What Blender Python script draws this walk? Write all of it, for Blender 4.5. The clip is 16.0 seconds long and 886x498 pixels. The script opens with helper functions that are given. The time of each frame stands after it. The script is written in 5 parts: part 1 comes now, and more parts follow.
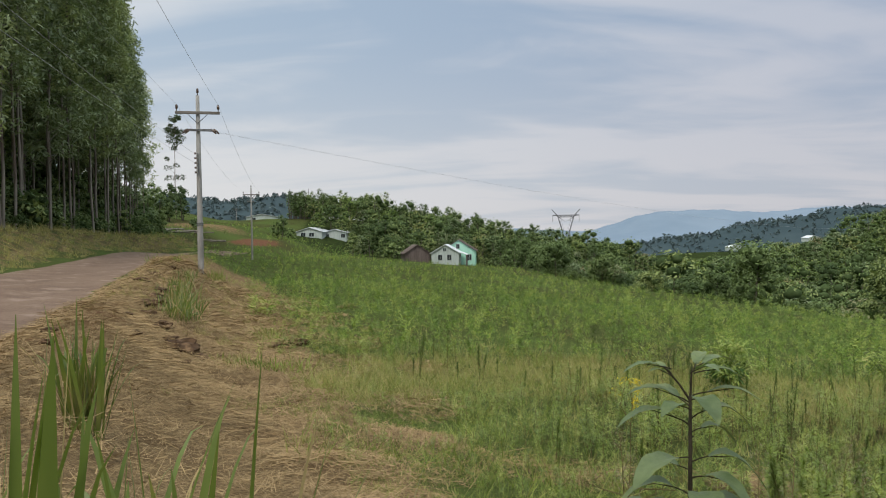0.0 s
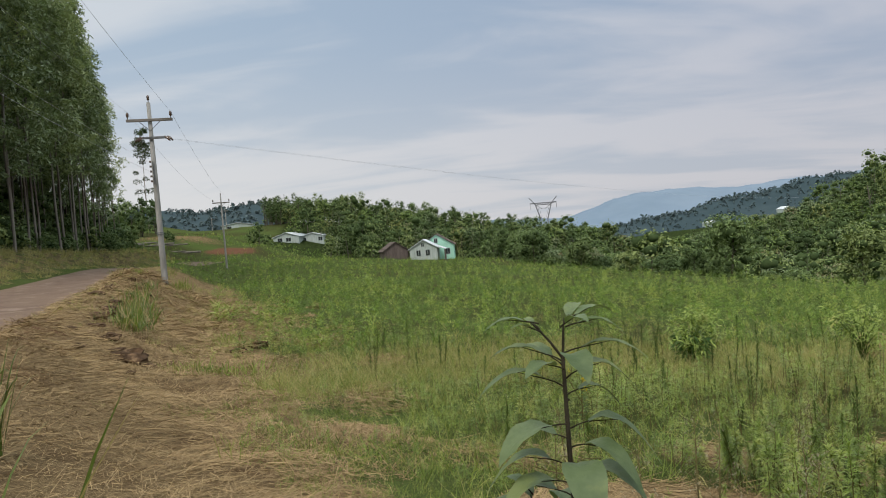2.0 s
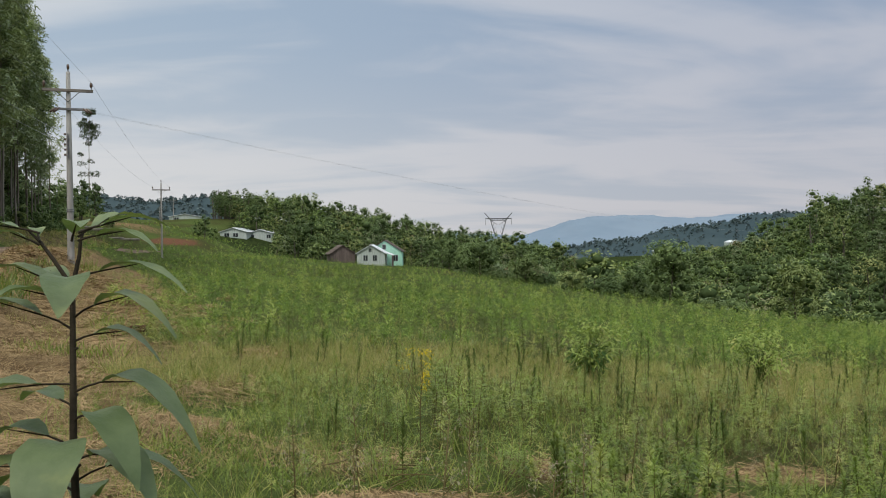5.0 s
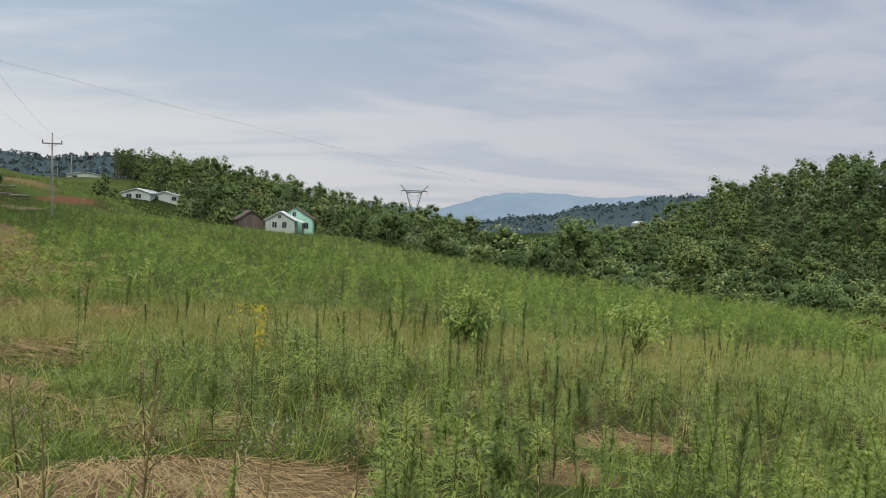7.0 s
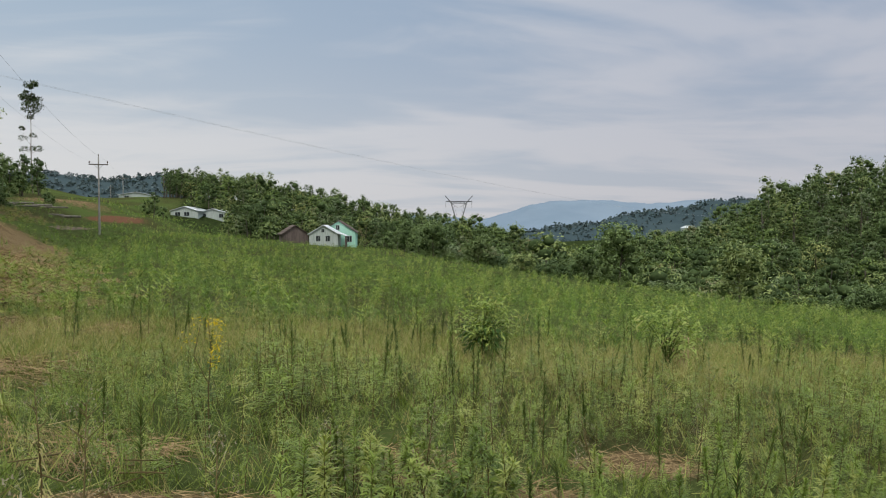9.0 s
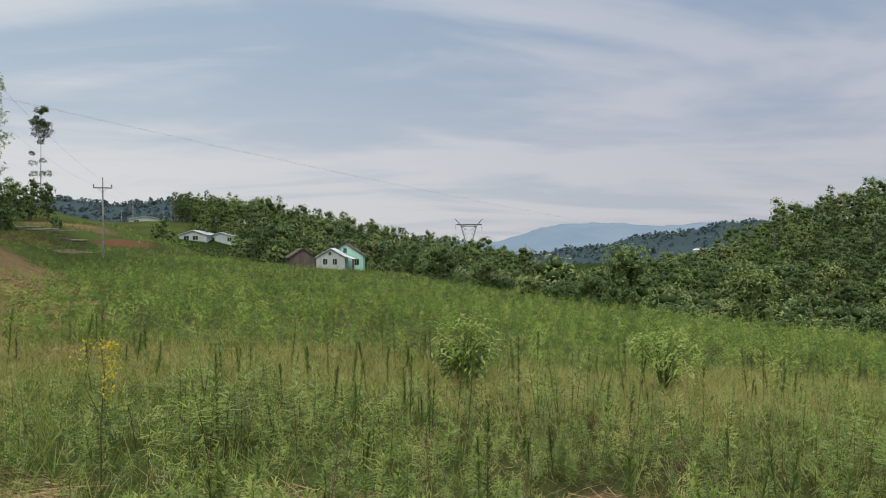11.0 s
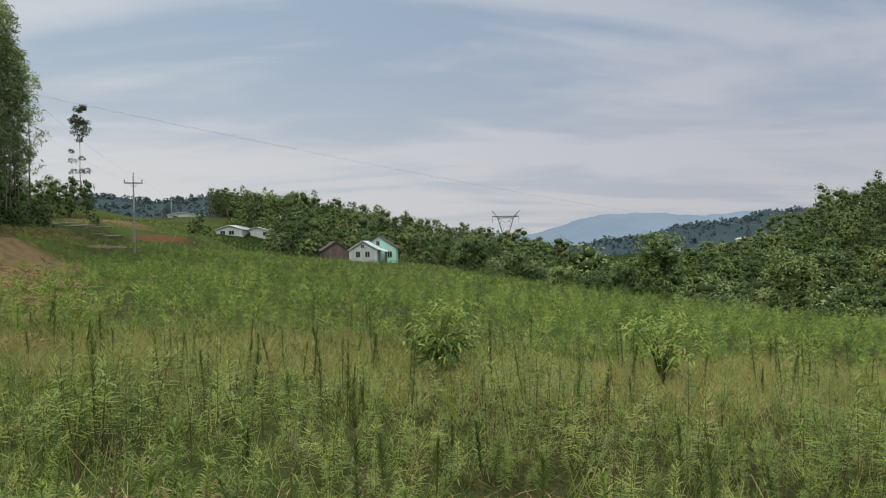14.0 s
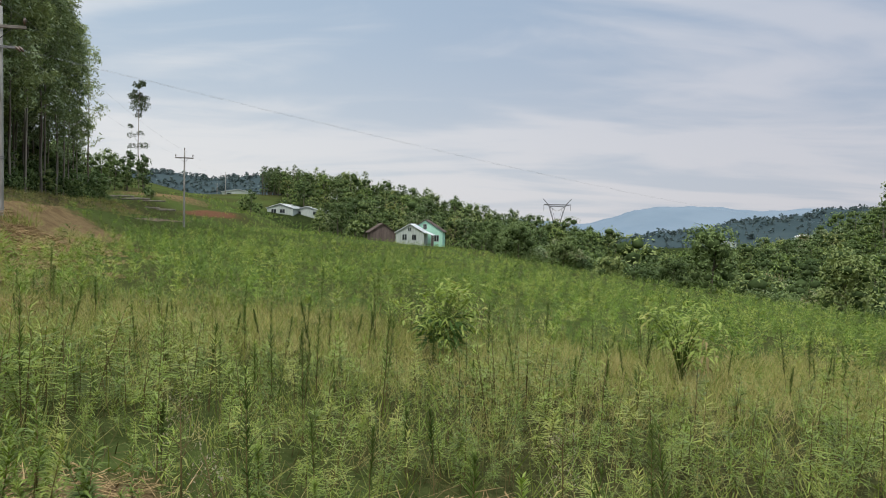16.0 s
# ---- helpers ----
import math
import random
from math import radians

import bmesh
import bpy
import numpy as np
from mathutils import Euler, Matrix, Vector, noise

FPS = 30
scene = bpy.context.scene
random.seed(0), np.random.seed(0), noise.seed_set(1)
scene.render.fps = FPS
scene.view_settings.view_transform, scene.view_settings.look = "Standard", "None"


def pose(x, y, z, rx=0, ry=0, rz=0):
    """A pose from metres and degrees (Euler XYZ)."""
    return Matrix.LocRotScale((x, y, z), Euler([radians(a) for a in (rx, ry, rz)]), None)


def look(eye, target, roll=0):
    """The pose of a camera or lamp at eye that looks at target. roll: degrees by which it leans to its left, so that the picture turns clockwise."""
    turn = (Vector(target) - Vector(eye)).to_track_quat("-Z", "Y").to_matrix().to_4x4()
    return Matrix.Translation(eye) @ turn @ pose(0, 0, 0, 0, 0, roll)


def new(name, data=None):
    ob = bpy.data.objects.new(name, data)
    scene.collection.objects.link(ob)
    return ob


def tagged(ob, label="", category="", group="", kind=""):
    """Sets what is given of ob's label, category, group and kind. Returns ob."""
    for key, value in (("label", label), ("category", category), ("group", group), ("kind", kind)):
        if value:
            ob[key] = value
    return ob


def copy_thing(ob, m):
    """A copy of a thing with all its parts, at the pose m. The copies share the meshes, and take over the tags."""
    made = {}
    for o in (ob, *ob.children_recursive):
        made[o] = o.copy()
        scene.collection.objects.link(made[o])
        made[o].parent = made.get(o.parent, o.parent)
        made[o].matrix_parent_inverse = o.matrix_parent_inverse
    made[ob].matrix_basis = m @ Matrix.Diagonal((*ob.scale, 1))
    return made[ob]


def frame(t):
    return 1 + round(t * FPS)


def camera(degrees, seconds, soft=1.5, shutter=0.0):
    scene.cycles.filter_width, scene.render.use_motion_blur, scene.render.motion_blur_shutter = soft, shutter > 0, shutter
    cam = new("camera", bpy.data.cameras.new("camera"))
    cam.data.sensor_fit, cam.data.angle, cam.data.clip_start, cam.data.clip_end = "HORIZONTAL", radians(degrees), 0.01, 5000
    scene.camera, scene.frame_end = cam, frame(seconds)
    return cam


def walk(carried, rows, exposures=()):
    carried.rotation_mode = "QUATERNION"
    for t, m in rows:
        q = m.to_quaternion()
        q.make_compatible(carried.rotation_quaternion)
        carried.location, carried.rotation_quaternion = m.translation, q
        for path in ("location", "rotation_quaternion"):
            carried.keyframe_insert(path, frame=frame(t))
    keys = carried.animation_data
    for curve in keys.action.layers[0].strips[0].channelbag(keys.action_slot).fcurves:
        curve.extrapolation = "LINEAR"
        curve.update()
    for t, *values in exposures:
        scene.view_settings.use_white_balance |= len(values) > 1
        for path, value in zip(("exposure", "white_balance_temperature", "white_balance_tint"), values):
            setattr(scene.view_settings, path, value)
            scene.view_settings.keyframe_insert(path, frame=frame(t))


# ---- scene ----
import collections

cam = camera(60.8, 16.0, soft=1.0)
PATH = [
    (0, (1.061, -0.769, 2.513), (1.018, 1.231, 2.482), -0.9),
    (0.5, (1.154, -0.705, 2.473), (1.158, 1.294, 2.401), -1.4),
    (1, (1.334, -0.613, 2.407), (1.345, 1.385, 2.34), -2.4),
    (1.5, (1.493, -0.378, 2.342), (1.523, 1.621, 2.27), -4.1),
    (2, (1.637, -0.3, 2.298), (1.643, 1.699, 2.253), -4.9),
    (2.5, (1.84, -0.181, 2.206), (1.823, 1.819, 2.174), -3.2),
    (3, (2.071, 0.042, 2.122), (2.098, 2.042, 2.109), -1.5),
    (3.5, (2.284, 0.155, 2.072), (2.334, 2.154, 2.071), -0.2),
    (4, (2.489, 0.246, 2.004), (2.555, 2.245, 1.993), 0.4),
    (6.5, (3.465, 0.967, 1.738), (3.721, 2.95, 1.688), -1.9),
    (7, (3.666, 1.067, 1.679), (4.015, 3.034, 1.584), 1.6),
    (7.5, (3.933, 1.408, 1.657), (4.337, 3.364, 1.556), 0.6),
    (8, (4.13, 1.529, 1.627), (4.474, 3.497, 1.538), -0.3),
    (8.5, (4.289, 1.588, 1.602), (4.539, 3.57, 1.522), 0.3),
    (11, (5.159, 2.626, 1.443), (5.356, 4.616, 1.436), -0.2),
    (11.5, (5.342, 2.714, 1.393), (5.554, 4.702, 1.34), 2.0),
    (12, (5.513, 2.896, 1.36), (5.741, 4.882, 1.294), 2.0),
    (12.5, (5.695, 3.039, 1.333), (5.898, 5.027, 1.252), 2.1),
    (13, (5.913, 3.21, 1.288), (6.029, 5.204, 1.2), 0.5),
    (13.5, (6.088, 3.399, 1.261), (6.183, 5.396, 1.219), -0.2),
    (14, (6.29, 3.551, 1.207), (6.385, 5.548, 1.182), -0.9),
    (14.5, (6.459, 3.745, 1.17), (6.53, 5.743, 1.127), -0.8),
    (15, (6.635, 3.941, 1.131), (6.654, 5.94, 1.089), 0.2),
    (15.5, (6.823, 4.065, 1.093), (6.794, 6.064, 1.045), 1.8),
    (16, (6.979, 4.208, 1.06), (6.941, 6.206, 0.997), 1.2),
]
EXPOSURE = ((0, -0.05), (0.5, -0.10), (1.5, -0.05), (2.5, -0.14), (3.5, -0.22), (4.2, -0.20), (7.5, -0.05), (8, -0.14), (8.5, -0.14), (11.5, -0.10), (12.5, 0.0), (13, -0.02), (14, -0.18), (15, 0.0), (16, 0.03))
walk(cam, [(t, look(e, a, r)) for t, e, a, r in PATH], EXPOSURE)

# ---- sky, sun ----
SUN_EL, SUN_AZ = radians(48), radians(200)
world = bpy.data.worlds.new("overcast_sky")
scene.world = world
world.use_nodes = True


class Nodes:
    """Short names for building a node tree."""

    def __init__(self, tree):
        self.t = tree
        tree.nodes.clear()

    def add(self, kind, **inputs):
        n = self.t.nodes.new(kind)
        for key, value in inputs.items():
            self.put(n, key, value)
        return n

    def put(self, n, key, value):
        slot = n.inputs[int(key[1:])] if key[0] == "i" and key[1:].isdigit() else n.inputs[key.replace("_", " ")]
        if isinstance(value, bpy.types.NodeSocket):
            self.t.links.new(value, slot)
        else:
            slot.default_value = value

    def math(self, op, a, b=0.0, c=0.0):
        n = self.t.nodes.new("ShaderNodeMath")
        n.operation = op
        for i, v in enumerate((a, b, c)):
            self.put(n, "i%d" % i, v)
        return n.outputs[0]

    def vec(self, op, a, b=(0, 0, 0)):
        n = self.t.nodes.new("ShaderNodeVectorMath")
        n.operation = op
        self.put(n, "i0", a)
        self.put(n, "i1", b)
        return n.outputs[0]

    def mix(self, f, a, b, blend="MIX"):
        n = self.t.nodes.new("ShaderNodeMixRGB")
        n.blend_type = blend
        for i, v in enumerate((f, a, b)):
            self.put(n, "i%d" % i, v if isinstance(v, (float, int, bpy.types.NodeSocket)) else (*v[:3], 1))
        return n.outputs[0]

    def noise(self, vector, scale, detail=3.0, rough=0.55, distort=0.0):
        n = self.add("ShaderNodeTexNoise", Vector=vector, Scale=scale, Detail=detail, Roughness=rough, Distortion=distort)
        return n.outputs["Fac"]

    def span(self, v, lo, hi, a=0.0, b=1.0):
        n = self.t.nodes.new("ShaderNodeMapRange")
        n.interpolation_type = "SMOOTHSTEP"
        for i, x in enumerate((v, lo, hi, a, b)):
            self.put(n, "i%d" % i, x)
        return n.outputs[0]


def build_sky():
    n = Nodes(world.node_tree)
    way = n.vec("NORMALIZE", n.add("ShaderNodeTexCoord").outputs["Generated"])
    sep = n.add("ShaderNodeSeparateXYZ", Vector=way).outputs
    up = n.math("MAXIMUM", sep["Z"], 0.0)
    den = n.math("ADD", up, 0.13)
    flat = n.add("ShaderNodeCombineXYZ", X=n.math("DIVIDE", sep["X"], den), Y=n.math("DIVIDE", sep["Y"], den), Z=0.0).outputs[0]
    layer = n.vec("MULTIPLY", flat, (0.58, 1.0, 1.0))
    big = n.noise(n.vec("ADD", layer, (3.3, 1.9, 0.2)), 0.80, 4.0, 0.50, 0.8)
    small = n.noise(n.vec("ADD", layer, (7.3, 0.9, 4.2)), 2.2, 5.0, 0.58, 0.8)
    cover = n.math("ADD", n.math("MULTIPLY", big, 0.80), n.math("MULTIPLY", small, 0.20))
    bright = n.span(cover, 0.41, 0.57)
    # the grey-blue base deepens upwards, the cloud stays pale
    base = n.mix(n.span(up, 0.02, 0.30), (0.58, 0.62, 0.675), (0.40, 0.505, 0.640))
    cloud = n.mix(n.span(up, 0.0, 0.34), (0.735, 0.725, 0.74), (0.665, 0.705, 0.765))
    col = n.mix(n.math("MULTIPLY", bright, 0.85), base, cloud)
    side = n.span(sep["X"], -0.6, 0.6, 1.10, 0.84)
    col = n.mix(1.0, col, n.add("ShaderNodeCombineXYZ", X=side, Y=side, Z=n.math("POWER", side, 0.7)).outputs[0], "MULTIPLY")
    lift = n.span(up, 0.36, 0.95, 1.0, 4.0)
    col = n.mix(1.0, col, n.add("ShaderNodeCombineXYZ", X=n.math("POWER", lift, 1.06), Y=lift, Z=n.math("POWER", lift, 0.86)).outputs[0], "MULTIPLY")
    sky = n.t.nodes.new("ShaderNodeTexSky")
    sky.sky_type, sky.sun_disc = "NISHITA", False
    sky.sun_elevation, sky.sun_rotation = SUN_EL, SUN_AZ
    clear = n.mix(1.0, sky.outputs[0], (0.08, 0.08, 0.08), "MULTIPLY")
    out = n.mix(0.93, clear, col)
    bg = n.add("ShaderNodeBackground", Color=out, Strength=1.0)
    n.t.links.new(bg.outputs[0], n.add("ShaderNodeOutputWorld").inputs[0])


build_sky()
sun = new("sun", bpy.data.lights.new("sun", "SUN"))
sun.data.energy, sun.data.angle, sun.data.color = 1.4, radians(12), (1.0, 0.95, 0.88)
sun.matrix_world = look((0, 0, 60), (0 - math.sin(SUN_AZ) * math.cos(SUN_EL), -math.cos(SUN_AZ) * math.cos(SUN_EL), 60 - math.sin(SUN_EL)))


# ---- materials ----
def material(name, c1, c2, c3=None, rough=0.8, fine=8.0, coarse=0.4, bump=0.0, bump_scale=None, leaf=0.0, island=0.0, spec=0.12, metal=0.0, stretch=(1, 1, 1), plant=0.0):
    """A surface of two or three colours that vary at two scales, with fine relief; leaf: the share of light that passes through; plant: how far whole plants differ."""
    m = bpy.data.materials.new(name)
    m.use_nodes = True
    n = Nodes(m.node_tree)
    at = n.vec("MULTIPLY", n.add("ShaderNodeTexCoord").outputs["Object"], stretch)
    f = n.span(n.noise(at, fine, 4.0), 0.3, 0.7)
    c = n.span(n.noise(at, coarse, 3.0), 0.35, 0.65)
    mixed = n.math("ADD", n.math("MULTIPLY", f, 0.5), n.math("MULTIPLY", c, 0.5))
    geo = n.add("ShaderNodeNewGeometry").outputs
    if island:
        mixed = n.math("ADD", n.math("MULTIPLY", mixed, 1 - island), n.math("MULTIPLY", geo["Random Per Island"], island))
    if plant:
        own = n.add("ShaderNodeAttribute")
        own.attribute_name = "tint"
        kind = n.math("FRACT", n.math("ADD", own.outputs["Fac"], n.add("ShaderNodeObjectInfo").outputs["Random"]))
        mixed = n.math("ADD", n.math("MULTIPLY", mixed, 1 - plant), n.math("MULTIPLY", kind, plant))
    col = n.mix(mixed, c1, c2)
    if c3:
        third = n.span(n.noise(n.vec("ADD", at, (5.1, 2.2, 9.7)), coarse * 2.3, 4.0), 0.52, 0.68)
        if island:
            third = n.math("MULTIPLY", third, n.span(geo["Random Per Island"], 0.2, 0.9))
        if plant:
            odd = n.span(n.math("FRACT", n.math("MULTIPLY", kind, 7.3)), 0.70, 0.92)
            third = n.math("MAXIMUM", n.math("MULTIPLY", third, 0.5), n.math("MULTIPLY", odd, 0.8))
        col = n.mix(third, col, c3)
    b = n.add("ShaderNodeBsdfPrincipled", Base_Color=col, Roughness=rough, Metallic=metal, Specular_IOR_Level=spec)
    if bump:
        bn = n.add("ShaderNodeBump", Strength=bump, Distance=0.02, Height=n.noise(at, bump_scale or fine * 2, 5.0, 0.65))
        n.t.links.new(bn.outputs[0], b.inputs["Normal"])
    out = b.outputs[0]
    if leaf:
        tr = n.add("ShaderNodeBsdfTranslucent", Color=n.mix(1.0, col, (1.25, 1.35, 0.7), "MULTIPLY"))
        ms = n.add("ShaderNodeMixShader", Fac=leaf)
        n.t.links.new(out, ms.inputs[1])
        n.t.links.new(tr.outputs[0], ms.inputs[2])
        out = ms.outputs[0]
    n.t.links.new(out, n.add("ShaderNodeOutputMaterial").inputs[0])
    return m


def ground_material():
    """Soil with straw litter, bare red earth, grassy ground and forest floor, by the zones stored on the sheet."""
    m = bpy.data.materials.new("ground_soil")
    m.use_nodes = True
    n = Nodes(m.node_tree)
    at = n.add("ShaderNodeTexCoord").outputs["Object"]

    def zone(name):
        a = n.add("ShaderNodeAttribute")
        a.attribute_name = name
        return a.outputs["Fac"]

    grain = n.noise(at, 14.0, 5.0, 0.65)
    patch = n.noise(at, 0.9, 4.0)
    far = n.noise(at, 0.12, 4.0)
    grass = n.mix(n.span(grain, 0.3, 0.7), (0.030, 0.029, 0.014), (0.080, 0.080, 0.032))
    grass = n.mix(n.math("MULTIPLY", n.span(far, 0.3, 0.65), 0.7), grass, (0.075, 0.110, 0.030))
    fibre = n.noise(n.vec("MULTIPLY", at, (9.0, 30.0, 9.0)), 1.6, 4.0, 0.6, 1.5)
    straw = n.mix(n.span(fibre, 0.32, 0.68), (0.090, 0.060, 0.033), (0.265, 0.188, 0.100))
    straw = n.mix(n.math("MULTIPLY", n.span(patch, 0.48, 0.68), 0.75), straw, (0.095, 0.060, 0.032))
    earth = n.mix(n.span(grain, 0.3, 0.7), (0.095, 0.045, 0.028), (0.165, 0.085, 0.052))
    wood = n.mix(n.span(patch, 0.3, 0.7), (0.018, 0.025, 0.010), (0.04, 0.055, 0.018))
    wob = n.math("MULTIPLY", n.math("SUBTRACT", n.noise(at, 1.3, 4.0, 0.6), 0.5), 0.9)

    def edge(name):
        return n.span(n.math("ADD", zone(name), wob), 0.35, 0.65)

    col = n.mix(edge("straw"), grass, straw)
    col = n.mix(edge("earth"), col, earth)
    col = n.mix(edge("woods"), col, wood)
    b = n.add("ShaderNodeBsdfPrincipled", Base_Color=col, Roughness=1.0, Specular_IOR_Level=0.0)
    bn = n.add("ShaderNodeBump", Strength=0.7, Distance=0.04, Height=n.math("ADD", n.math("MULTIPLY", fibre, 0.6), grain))
    n.t.links.new(bn.outputs[0], b.inputs["Normal"])
    n.t.links.new(b.outputs[0], n.add("ShaderNodeOutputMaterial").inputs[0])
    return m


